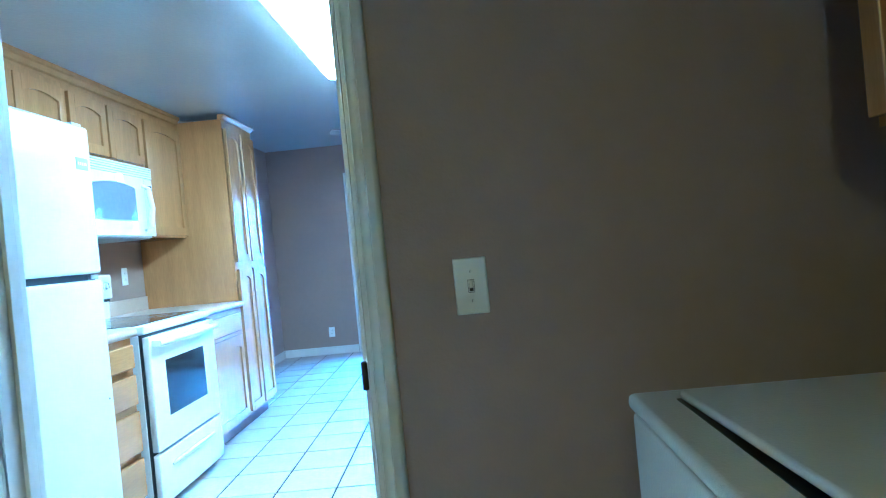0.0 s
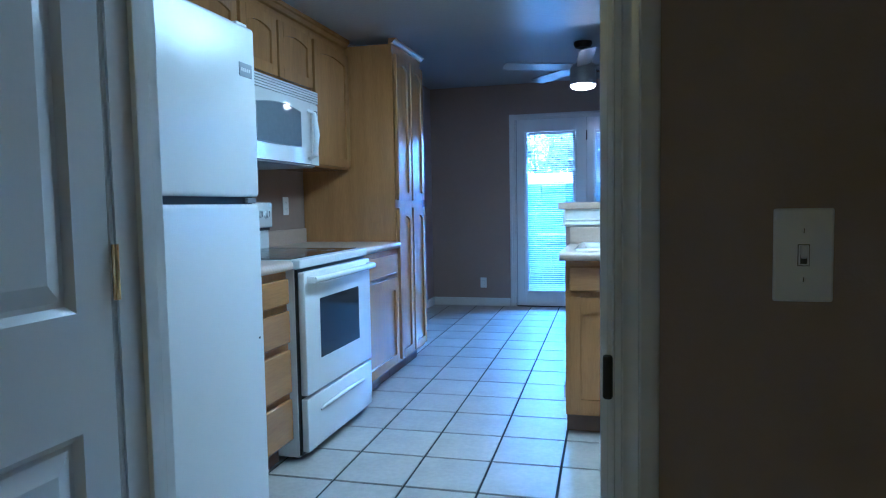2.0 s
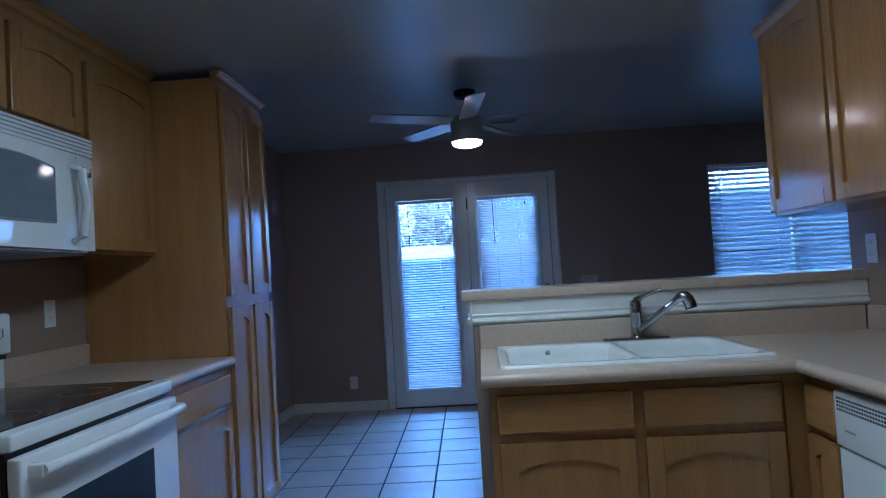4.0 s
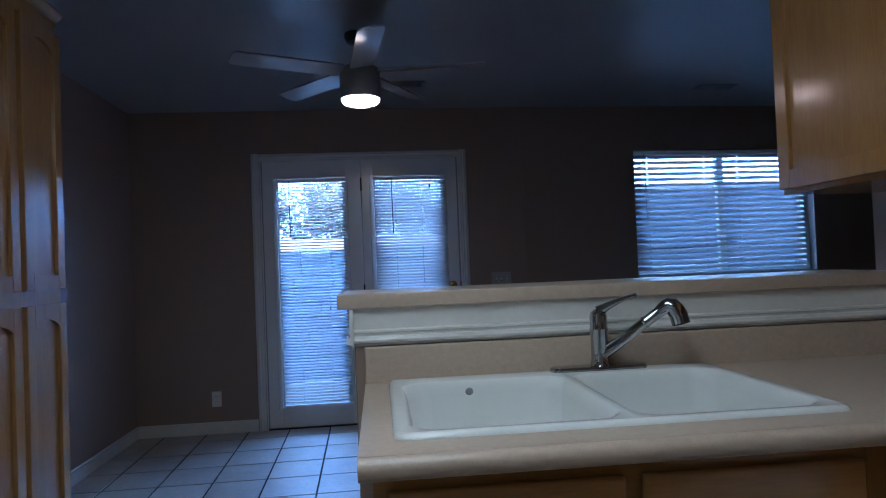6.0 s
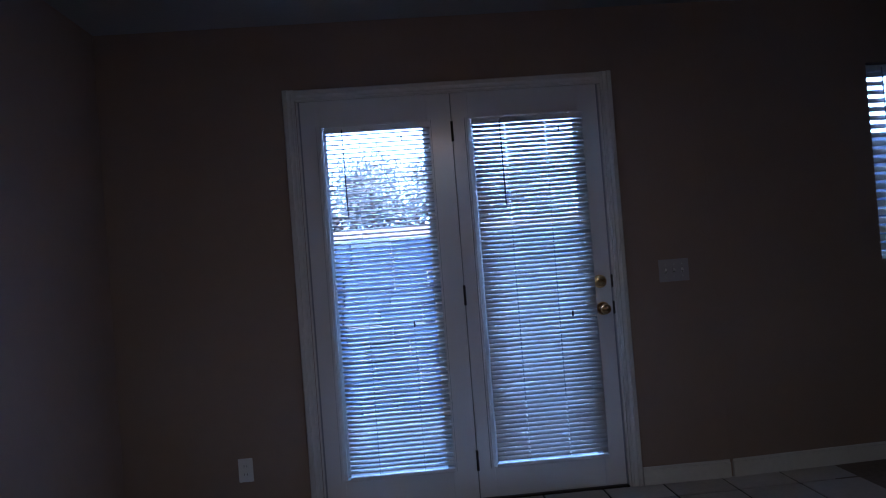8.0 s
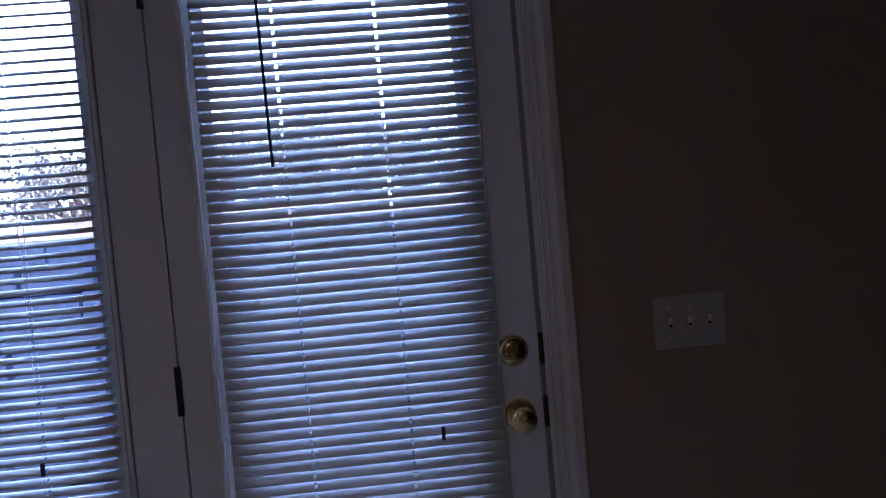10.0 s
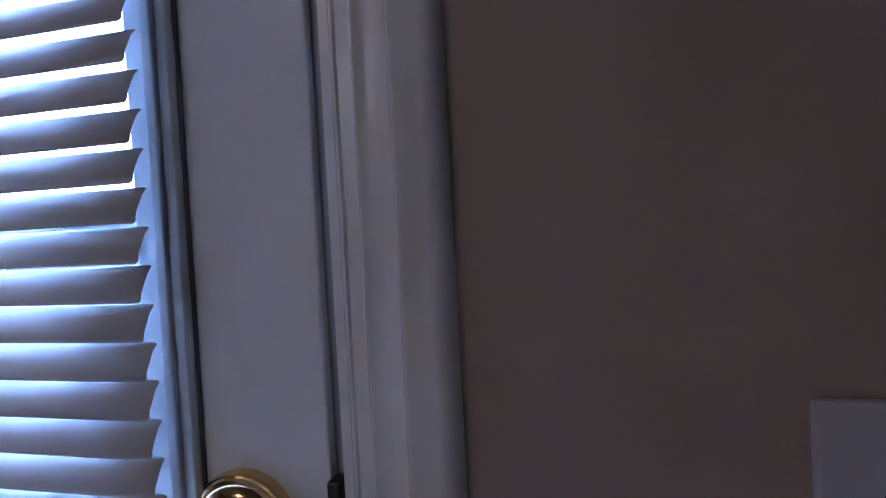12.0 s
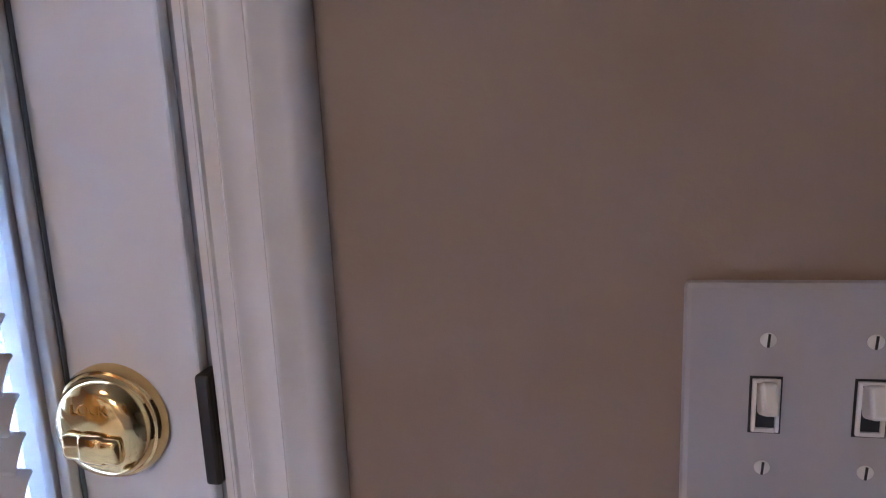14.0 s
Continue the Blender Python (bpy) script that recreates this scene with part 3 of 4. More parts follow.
# black sheet stands in for the shade beneath the raised lid
part("lid_shade", boxed(0.047, 0.52, -0.62, -0.055, 0.9195, 0.9212), M_BLACK, washer, "black sheet for the shade under the lid")
part("lid", boxed(0.0, 0.47, -0.56, 0.0, 0, 0.012, bevel=0.005, seg=3), M_APPL, washer, smooth=True, m=pose(0.050, -0.058, 0.9205, -1.6, 0, 0))
part("control_panel", boxed(0.56, 0.675, -0.67, -0.01, 0.921, 1.07, bevel=0.012, seg=3), M_APPL, washer, smooth=True)
for y in (-0.12, -0.34, -0.56):
    part("knob", lathe(bmesh.new(), [(0.026, 0), (0.026, 0.01), (0.021, 0.022), (0.006, 0.024)], pose(0.56, y, 1.0, 0, -90, 0), 20), M_GREY, washer, smooth=True)
for x in (0.05, 0.63):
    for y in (-0.63, -0.05):
        part("foot", lathe(bmesh.new(), [(0.02, 0), (0.02, 0.012), (0.012, 0.03)], pose(x, y, 0), 12), M_BLACK, washer)


# ---- cabinets: built facing -y, x along the run, then turned ----
def arch_door(parent, x0, x1, z0, z1, arch=0.035, name="door"):
    """A frame and panel cabinet door with an arched top rail, its back at y = 0."""
    w, h, s, t = x1 - x0, z1 - z0, 0.052, 0.021
    if w < 0.26:
        s = 0.042
    bm = bmesh.new()
    box(bm, 0, s, -t, 0, 0, h, bevel=0.003)
    box(bm, w - s, w, -t, 0, 0, h, bevel=0.003)
    box(bm, s, w - s, -t + 0.0006, 0, 0, s, bevel=0.0)
    n = 12
    span = w - 2 * s
    under = [(s + span * k / n, h - s - arch * (1 - math.sin(math.pi * k / n) ** 0.8)) for k in range(n + 1)]
    outline = [(s, h)] + under + [(w - s, h)]
    prism(bm, outline, Matrix(((1, 0, 0, 0), (0, 0, -1, 0), (0, 1, 0, 0), (0, 0, 0, 1))), t - 0.0006)
    box(bm, 0.012, w - 0.012, -0.002, 0.003, 0.012, h - 0.012)
    door = part(name, bm, M_OAK, parent, m=pose(x0, -0.003, z0))
    bm = boxed(s - 0.004, w - s + 0.004, -0.0085, -0.003, s - 0.004, h - s + 0.004)
    part("panel", bm, M_OAK, door)
    return door


def drawer_front(parent, x0, x1, z0, z1):
    bm = boxed(0, x1 - x0, -0.021, 0, 0, z1 - z0, bevel=0.007, seg=3)
    box(bm, 0.012, x1 - x0 - 0.012, -0.002, 0.004, 0.012, z1 - z0 - 0.012)
    return part("drawer", bm, M_OAK_H, parent, m=pose(x0, -0.004, z0))


def carcass(parent, w, d, z0, z1, kick=True):
    bm = boxed(0, w, 0.001, d, z0, z1)
    part("body", bm, M_OAK, parent)
    # kick board takes the oak darkened for the recess shade
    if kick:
        part("kick_board", boxed(0.001, w - 0.001, 0.065, 0.08, 0.0, z0), M_OAK_SHADED, parent)


Z_CT = 0.898   # counter top
Z_CB = 0.858   # its underside
X_F = -0.235   # face of the base cabinets along the west wall


def west(y, x=X_F):
    return pose(x, y, 0, 0, 0, 90)


def east(y, x):
    return pose(x, y, 0, 0, 0, -90)


# base cabinet with four drawers, between fridge and range
cab = thing("base_cabinet", west(-5.18), "honey oak base cabinet with four drawers", "cabinet", "base cabinets")
carcass(cab, 0.575, 0.645, 0.10, Z_CB)
for a, b in ((0.715, 0.825), (0.545, 0.685), (0.325, 0.515), (0.115, 0.297)):
    drawer_front(cab, 0.02, 0.555, a, b)
# base cabinet right of the range
cab = thing("base_cabinet", west(-3.805), "honey oak base cabinet with drawer and arched door", "cabinet", "base cabinets")
carcass(cab, 0.66, 0.645, 0.10, Z_CB)
drawer_front(cab, 0.03, 0.63, 0.70, 0.825)
arch_door(cab, 0.03, 0.63, 0.125, 0.675)
# pantry
pantry = thing("pantry_cabinet", west(-3.143), "tall honey oak pantry cabinet with four narrow doors", "cabinet")
carcass(pantry, 0.61, 0.645, 0.10, 2.16)
for a, b in ((0.018, 0.290), (0.320, 0.592)):
    arch_door(pantry, a, b, 0.125, 1.115, 0.03)
    arch_door(pantry, a, b, 1.165, 2.10, 0.03)
bm = bmesh.new()
crown = [(0, 0), (0.0, 0.012), (-0.010, 0.018), (-0.022, 0.030), (-0.030, 0.034), (-0.030, 0.042), (0.02, 0.042), (0.02, 0)]
prism(bm, [(x, y) for x, y in crown], Matrix(((0, 0, 1, -0.008), (1, 0, 0, 0), (0, 1, 0, 2.150), (0, 0, 0, 1))), 0.626)
part("crown_moulding", bm, M_OAK_H, pantry, "light oak crown moulding")


# wall cabinets, west run
def upper(y0, w, z0, doors, label, depth=0.325, m=None):
    ob = thing("wall_cabinet", m or west(y0, -0.55), label, "cabinet", "wall cabinets")
    part("body", boxed(0, w, 0.001, depth, z0, 2.13), M_OAK, ob)
    for a, b in doors:
        arch_door(ob, a, b, z0 + 0.014, 2.095, 0.024)
    return ob


upper(-3.668, 0.522, 1.365, ((0.015, 0.505),), "honey oak wall cabinet with one tall arched door")
upper(-4.428, 0.757, 1.79, ((0.010, 0.345), (0.365, 0.745)), "honey oak wall cabinet over the microwave")
upper(-5.20, 0.769, 1.79, ((0.010, 0.375), (0.385, 0.755)), "honey oak wall cabinet next to the fridge")
upper(-6.10, 0.897, 1.79, ((0.010, 0.44), (0.455, 0.885)), "honey oak wall cabinet above the fridge")
bm = bmesh.new()
prism(bm, [(0, 0), (0.0, 0.015), (0.012, 0.022), (0.022, 0.042), (0.032, 0.048), (0.032, 0.0685), (-0.02, 0.0685), (-0.02, 0)], Matrix(((1, 0, 0, -0.552), (0, 0, 1, -6.10), (0, 1, 0, 2.1305), (0, 0, 0, 1))), 2.955)
tagged(new("crown_moulding", mesh_of("crown_moulding", bm, M_OAK_H)), "honey oak crown moulding under the ceiling", "trim", "", "structure")

# wall cabinets, east run
for k, (y, w) in enumerate(((-3.300, 0.98), (-4.284, 0.90))):
    ob = upper(0, w, 1.36, ((0.015, w / 2 - 0.010), (w / 2 + 0.010, w - 0.015)), "honey oak wall cabinet with two arched doors", 0.298, m=east(y, 2.12))
bm = bmesh.new()
prism(bm, [(0, 0), (0.0, 0.012), (-0.012, 0.018), (-0.025, 0.034), (-0.034, 0.038), (-0.034, 0.05), (0.02, 0.05), (0.02, 0)], Matrix(((1, 0, 0, 2.118), (0, 0, -1, -3.270), (0, 1, 0, 2.085), (0, 0, 0, 1))), 1.92)
box(bm, 2.118, 2.415, -3.299, -3.268, 2.086, 2.134, bevel=0.006)
tagged(new("crown_moulding", mesh_of("crown_moulding", bm, M_OAK_H)), "honey oak crown moulding on the wall cabinets", "trim", "", "structure")

# sink base and corner
cab = thing("sink_cabinet", pose(0.915, -3.985, 0), "honey oak sink cabinet with two arched doors", "cabinet", "base cabinets")
carcass(cab, 0.91, 0.58, 0.10, Z_CB - 0.16)
part("apron", boxed(0, 0.91, 0.001, 0.02, Z_CB - 0.1598, Z_CB), M_OAK_H, cab)
part("side", boxed(0, 0.018, 0.02, 0.58, Z_CB - 0.1598, Z_CB), M_OAK, cab)
for a, b in ((0.022, 0.432), (0.462, 0.872)):
    front = boxed(a, b, -0.025, -0.004, 0.708, 0.825, bevel=0.007, seg=3)
    part("false_drawer", box(front, a + 0.012, b - 0.012, -0.006, 0.0, 0.72, 0.813), M_OAK_H, cab)
    arch_door(cab, a, b, 0.13, 0.680, 0.04)
part("corner_stile", boxed(0.885, 0.953, -0.004, 0.0, 0.10, Z_CB), M_OAK, cab)
cab = thing("base_cabinet", east(-3.992, 1.87), "narrow honey oak corner cabinet with drawer and door", "cabinet", "base cabinets")
carcass(cab, 0.20, 0.545, 0.10, Z_CB)
drawer_front(cab, 0.02, 0.185, 0.70, 0.825)
arch_door(cab, 0.02, 0.185, 0.13, 0.675, 0.02)
cab = thing("base_cabinet", east(-4.80, 1.87), "honey oak base cabinet past the dishwasher", "cabinet", "base cabinets")
carcass(cab, 0.62, 0.545, 0.10, Z_CB)
drawer_front(cab, 0.02, 0.60, 0.70, 0.825)
arch_door(cab, 0.02, 0.30, 0.13, 0.675)
arch_door(cab, 0.32, 0.60, 0.13, 0.675)

# dishwasher
dw = thing("dishwasher", east(-4.197, 1.865), "white built in dishwasher with vented top panel", "dishwasher")
part("tub", boxed(0.002, 0.598, 0.001, 0.54, 0.01, 0.84), M_GREY, dw)
part("control_panel", boxed(0.003, 0.597, -0.03, 0.0, 0.69, 0.838, bevel=0.006, seg=3), M_APPL, dw, smooth=True)
part("door_panel", boxed(0.003, 0.597, -0.024, 0.0, 0.12, 0.684, bevel=0.006, seg=3), M_APPL, dw, smooth=True)
bm = bmesh.new()
for r in range(4):
    for k in range(22):
        box(bm, 0.02 + k * 0.0115, 0.0275 + k * 0.0115, -0.0306, -0.0296, 0.786 + r * 0.010, 0.7925 + r * 0.010)
part("vent", bm, M_BLACK, dw, "dark vent slots")
part("badge", boxed(0.05, 0.10, -0.0306, -0.0296, 0.735, 0.741), M_GREY, dw)
part("kick_plate", boxed(0.003, 0.597, 0.03, 0.04, 0.0, 0.115), M_BLACK, dw)

# ---- worktops ----
SX0, SX1, SY0, SY1 = 0.985, 1.775, -3.93, -3.455    # cut-out for the sink
ct = thing("worktop", None, "pinkish beige laminate worktop round the sink", "worktop")
bm = bmesh.new()
box(bm, 0.893, SX0, -4.045, -3.382, Z_CB, Z_CT)
box(bm, SX1, X_R - 0.022, -4.045, -3.382, Z_CB, Z_CT)
box(bm, SX0, SX1, -4.045, SY0, Z_CB, Z_CT)
box(bm, SX0, SX1, SY1, -3.382, Z_CB, Z_CT)
box(bm, 1.825, X_R - 0.022, -5.42, -4.045, Z_CB, Z_CT)
part("slab", bm, M_LAM, ct)
bm = bmesh.new()
tube(bm, [(0.893, -4.045, (Z_CB + Z_CT) / 2), (1.825, -4.045, (Z_CB + Z_CT) / 2)], (Z_CT - Z_CB) / 2, 14)
tube(bm, [(1.825, -4.055, (Z_CB + Z_CT) / 2), (1.825, -5.42, (Z_CB + Z_CT) / 2)], (Z_CT - Z_CB) / 2, 14)
part("rolled_edge", bm, M_LAM, ct, smooth=True)
part("backsplash", boxed(0.893, X_R - 0.022, -3.381, -3.364, Z_CB, 0.992, bevel=0.004), M_LAM, ct)
part("backsplash", boxed(X_R - 0.021, X_R - 0.002, -5.42, -3.383, Z_CB, 0.992, bevel=0.004), M_LAM, ct)
for y0, y1, lab in ((-5.18, -4.603, "pinkish beige laminate worktop beside the fridge"), (-3.803, -3.145, "pinkish beige laminate worktop beside the pantry")):
    ct = thing("worktop", None, lab, "worktop")
    part("slab", boxed(X_L + 0.02, -0.218, y0, y1, Z_CB, Z_CT), M_LAM, ct)
    part("rolled_edge", tube(bmesh.new(), [(-0.218, y0, (Z_CB + Z_CT) / 2), (-0.218, y1, (Z_CB + Z_CT) / 2)], (Z_CT - Z_CB) / 2, 14), M_LAM, ct, smooth=True)
    part("backsplash", boxed(X_L + 0.002, X_L + 0.0195, y0, y1, Z_CB, 0.99, bevel=0.004), M_LAM, ct)

# ---- half wall with bar ----
structure("half_wall", boxed(0.868, X_R - 0.001, -3.363, -3.24, 0, 1.092, bevel=0.004), M_WALL, "low taupe wall behind the sink", "wall")
bar = thing("bar_top", None, "pinkish beige laminate bar top on the half wall", "worktop")
part("slab", boxed(0.835, X_R - 0.001, -3.380, -3.07, 1.0935, 1.131, bevel=0.002), M_LAM, bar)
part("edge_band", boxed(0.828, X_R - 0.001, -3.389, -3.3805, 1.093, 1.1314, bevel=0.004, seg=3), M_LAM, bar, smooth=True)
part("end_band", boxed(0.8265, 0.8345, -3.3800, -3.071, 1.093, 1.1314, bevel=0.003, seg=3), M_LAM, bar, smooth=True)
rail = tagged(new("trim"), "white moulded trim under the bar top", "trim", "", "structure")
MOULD = [(0, 0.994), (-0.005, 0.994), (-0.008, 0.999), (-0.018, 1.003), (-0.021, 1.010), (-0.018, 1.018), (-0.010, 1.021), (-0.010, 1.026), (-0.015, 1.029), (-0.015, 1.034), (-0.010, 1.038), (-0.009, 1.093), (0, 1.093)]
bm = bmesh.new()
prism(bm, MOULD, Matrix(((0, 0, 1, 0.868), (1, 0, 0, -3.3635), (0, 1, 0, 0), (0, 0, 0, 1))), X_R - 0.87)
part("moulding", bm, M_TRIM, rail, smooth=False)
bm = bmesh.new()
prism(bm, MOULD, Matrix(((1, 0, 0, 0.8675), (0, 0, 1, -3.386), (0, 1, 0, 0), (0, 0, 0, 1))), 0.147)
part("moulding", bm, M_TRIM, rail, smooth=False)
board("baseboard_5", 0.854, 0.867, -3.363, -3.24)

# ---- sink ----
sink = thing("sink", pose(0, 0, Z_CT), "white enamel double bowl drop-in sink", "sink")
OX0, OX1, OY0, OY1 = 0.962, 1.800, -3.955, -3.402


def rounded(x0, x1, y0, y1, r, k=8):
    pts = []
    for cx, cy, a0 in ((x1 - r, y0 + r, -90), (x1 - r, y1 - r, 0), (x0 + r, y1 - r, 90), (x0 + r, y0 + r, 180)):
        pts += [(cx + r * math.cos(radians(a0 + 90 * i / k)), cy + r * math.sin(radians(a0 + 90 * i / k))) for i in range(k + 1)]
    return pts


bm = bmesh.new()
xm = 1.395
for cx0, cx1, bx0, bx1 in ((OX0, xm, OX0 + 0.016, xm - 0.007), (xm, OX1, xm + 0.007, OX1 - 0.016)):
    by0, by1 = OY0 + 0.018, OY1 - 0.062
    loops = []
    for r, inset, z in ((0.012, None, 0.010), (0.06, 0.0, 0.010), (0.06, 0.004, 0.0085), (0.06, 0.009, 0.003), (0.06, 0.013, -0.006), (0.06, 0.017, -0.022), (0.06, 0.030, -0.135), (0.065, 0.040, -0.165), (0.07, 0.058, -0.178), (0.075, 0.085, -0.182)):
        pts = rounded(cx0, cx1, OY0, OY1, 0.004) if inset is None else rounded(bx0 + inset, bx1 - inset, by0 + inset, by1 - inset, r)
        loops.append([bm.verts.new((x, y, z)) for x, y in pts])
    for a, b in zip(loops, loops[1:]):
        for k in range(len(a)):
            bm.faces.new((a[k], a[(k + 1) % len(a)], b[(k + 1) % len(a)], b[k]))
    bm.faces.new(loops[-1])
part("basin", bm, M_SINK, sink, smooth=True)
bm = bmesh.new()
lip = [[bm.verts.new((x, y, z)) for x, y in rounded(OX0 - o, OX1 + o, OY0 - o, OY1 + o, 0.02 + o)] for o, z in ((-0.004, 0.0105), (0.004, 0.009), (0.009, 0.004), (0.010, 0.0005))]
for a, b in zip(lip, lip[1:]):
    for k in range(len(a)):
        bm.faces.new((a[k], a[(k + 1) % len(a)], b[(k + 1) % len(a)], b[k]))
part("rim", bm, M_SINK, sink, smooth=True)
for x in (1.18, 1.60):
    part("drain", lathe(bmesh.new(), [(0.045, 0), (0.045, 0.003), (0.036, 0.004), (0.034, 0.001), (0.01, 0.001)], pose(x, -3.69, -0.1822), 24), M_CHROME, sink, smooth=True)
part("overflow_mark", lathe(bmesh.new(), [(0.010, 0), (0.0085, 0.001), (0.002, 0.0012)], pose(1.150, -3.4815, -0.016, 96, 0, 0), 20), M_GREY, sink, smooth=True)
stopper = thing("sink_stopper", pose(1.075, -3.80, Z_CT - 0.182), "black rubber sink stopper lying in the bowl", "stopper")
part("disc", lathe(bmesh.new(), [(0.034, 0), (0.034, 0.008), (0.026, 0.012), (0.02, 0.012)], sides=20), M_BLACK, stopper, smooth=True)
part("pull", lathe(bmesh.new(), [(0.008, 0.012), (0.008, 0.026), (0.013, 0.03), (0.010, 0.037), (0.003, 0.038)], sides=14), M_BLACK, stopper, smooth=True)

faucet = thing("faucet", pose(1.508, -3.418, Z_CT + 0.0102), "chrome pull-out kitchen faucet on the sink ledge", "faucet")
bm = bmesh.new()
ring = rounded(-0.135, 0.125, -0.026, 0.026, 0.0255)
loops = [[bm.verts.new((x * s, y * s, z)) for x, y in ring] for s, z in ((1, 0), (1, 0.006), (0.97, 0.010), (0.9, 0.0105))]
for a, b in zip(loops, loops[1:]):
    for k in range(len(a)):
        bm.faces.new((a[k], a[(k + 1) % len(a)], b[(k + 1) % len(a)], b[k]))
bm.faces.new(loops[-1])
part("base_plate", bm, M_CHROME, faucet, smooth=True)
part("body", lathe(bmesh.new(), [(0.028, 0.010), (0.025, 0.016), (0.0225, 0.03), (0.0225, 0.10), (0.024, 0.103), (0.024, 0.108), (0.0225, 0.111), (0.0235, 0.135), (0.021, 0.148), (0.012, 0.156), (0.002, 0.158)], sides=28), M_CHROME, faucet, smooth=True)
part("lever", tube(bmesh.new(), [(0.0, 0.0, 0.15), (0.028, -0.006, 0.166), (0.072, -0.015, 0.184), (0.098, -0.02, 0.190)], [0.016, 0.010, 0.0055, 0.0065], 14), M_CHROME, faucet, smooth=True)
part("spout", tube(bmesh.new(), [(0.0, 0.0, 0.036), (0.05, -0.02, 0.072), (0.105, -0.042, 0.118), (0.108, -0.0433, 0.1208), (0.113, -0.0455, 0.1245), (0.155, -0.062, 0.157)], [0.020, 0.0150, 0.0138, 0.0165, 0.0140, 0.0148], 18), M_CHROME, faucet, smooth=True)
part("spray_head", tube(bmesh.new(), [(0.142, -0.057, 0.148), (0.153, -0.0615, 0.157), (0.163, -0.0655, 0.162), (0.172, -0.069, 0.160), (0.179, -0.072, 0.152), (0.185, -0.0745, 0.138), (0.190, -0.077, 0.119)], [0.0150, 0.0180, 0.0205, 0.0225, 0.0235, 0.0240, 0.0230], 20), M_CHROME, faucet, smooth=True)
part("nozzle", tube(bmesh.new(), [(0.1895, -0.0768, 0.121), (0.1908, -0.0773, 0.1155)], 0.0225, 18), M_BLACK, faucet, "black nozzle ring")


# ---- fridge ----
fr = thing("refrigerator", pose(0, 0, 0), "white top freezer refrigerator beside the base cabinets", "refrigerator")
FX, FY0, FY1, FZ = 0.020, -5.985, -5.228, 1.709
part("cabinet", boxed(-0.78, FX - 0.072, FY0 + 0.004, FY1 - 0.004, 0.03, FZ - 0.012, bevel=0.006), M_APPL, fr, smooth=True)
part("freezer_door", boxed(FX - 0.066, FX, FY0, FY1, 1.166, FZ, bevel=0.014, seg=4), M_APPL, fr, smooth=True)
part("fridge_door", boxed(FX - 0.066, FX, FY0, FY1, 0.075, 1.143, bevel=0.014, seg=4), M_APPL, fr, smooth=True)
part("gasket", boxed(FX - 0.074, FX - 0.024, FY0 + 0.012, FY1 - 0.012, 0.09, FZ - 0.015), M_BLACK, fr, "dark door gasket")
part("middle_hinge", boxed(FX - 0.05, FX - 0.012, FY1 - 0.055, FY1 - 0.006, 1.146, 1.163, bevel=0.003), M_GREY, fr)
bm = boxed(FX - 0.07, FX - 0.02, FY1 - 0.07, FY1 - 0.01, FZ, FZ + 0.014, bevel=0.004)
part("top_hinge_cover", bm, M_APPL, fr)
for z0, z1 in ((1.19, 1.62), (0.62, 1.12)):
    bm = tube(bmesh.new(), [(FX - 0.004, FY0 + 0.045, z0), (FX + 0.045, FY0 + 0.045, z0 + 0.03), (FX + 0.045, FY0 + 0.045, z1 - 0.03), (FX - 0.004, FY0 + 0.045, z1)], 0.013, 12)
    part("handle", bm, M_APPL, fr, smooth=True)
badge = part("badge", boxed(FX - 0.001, FX + 0.002, -5.327, -5.255, 1.545, 1.588, bevel=0.001), M_GREY, fr, "grey rectangular badge")
bm = bmesh.new()
for k in range(5):
    box(bm, FX + 0.0018, FX + 0.0024, -5.317 + 0.011 * k, -5.310 + 0.011 * k, 1.561, 1.572)
part("badge_mark", bm, M_PLASTIC, badge)
part("kick_grille", boxed(FX - 0.06, FX - 0.045, FY0 + 0.01, FY1 - 0.01, 0.012, 0.07), M_GREY, fr)
for y in (FY0 + 0.06, FY1 - 0.06):
    part("foot", tube(bmesh.new(), [(FX - 0.05, y, 0), (FX - 0.05, y, 0.03)], 0.018, 10), M_BLACK, fr)
part("scratch_mark", boxed(FX - 0.0004, FX + 0.0006, -5.266, -5.258, 0.700, 0.706), M_BLACK, fr, "small dark chip in the enamel")

# ---- range ----
rg = thing("range", west(-4.598, -0.172), "white electric range with black glass cooktop", "range")
W = 0.785
part("body", boxed(0.004, W - 0.004, 0.03, 0.64, 0.02, 0.858, bevel=0.003), M_APPL, rg)
# black slab stands in for shade in the oven door's gap
part("body_front", boxed(0.006, W - 0.006, 0.018, 0.03, 0.03, 0.858), M_BLACK, rg, "black slab for the shade round the oven door")
part("cooktop_frame", boxed(0, W, -0.002, 0.62, 0.862, 0.902, bevel=0.007, seg=3), M_APPL, rg, smooth=True)
cook = part("cooktop_glass", boxed(0.022, W - 0.022, 0.05, 0.585, 0.9015, 0.9052, bevel=0.001), M_COOKTOP, rg)
for x, y, r in ((0.21, 0.18, 0.09), (0.58, 0.18, 0.075), (0.21, 0.45, 0.075), (0.58, 0.45, 0.09)):
    part("burner_ring", tube(bmesh.new(), [(x + r * math.cos(a * math.pi / 18), y + r * math.sin(a * math.pi / 18), 0.9050) for a in range(37)], 0.0009, 5), M_GREY, cook)
part("oven_door", boxed(0.008, W - 0.008, -0.018, 0.017, 0.298, 0.846, bevel=0.006, seg=3), M_APPL, rg, smooth=True)
part("oven_window", boxed(0.150, 0.610, -0.0195, -0.012, 0.440, 0.715, bevel=0.002), M_DARKGLASS, rg)
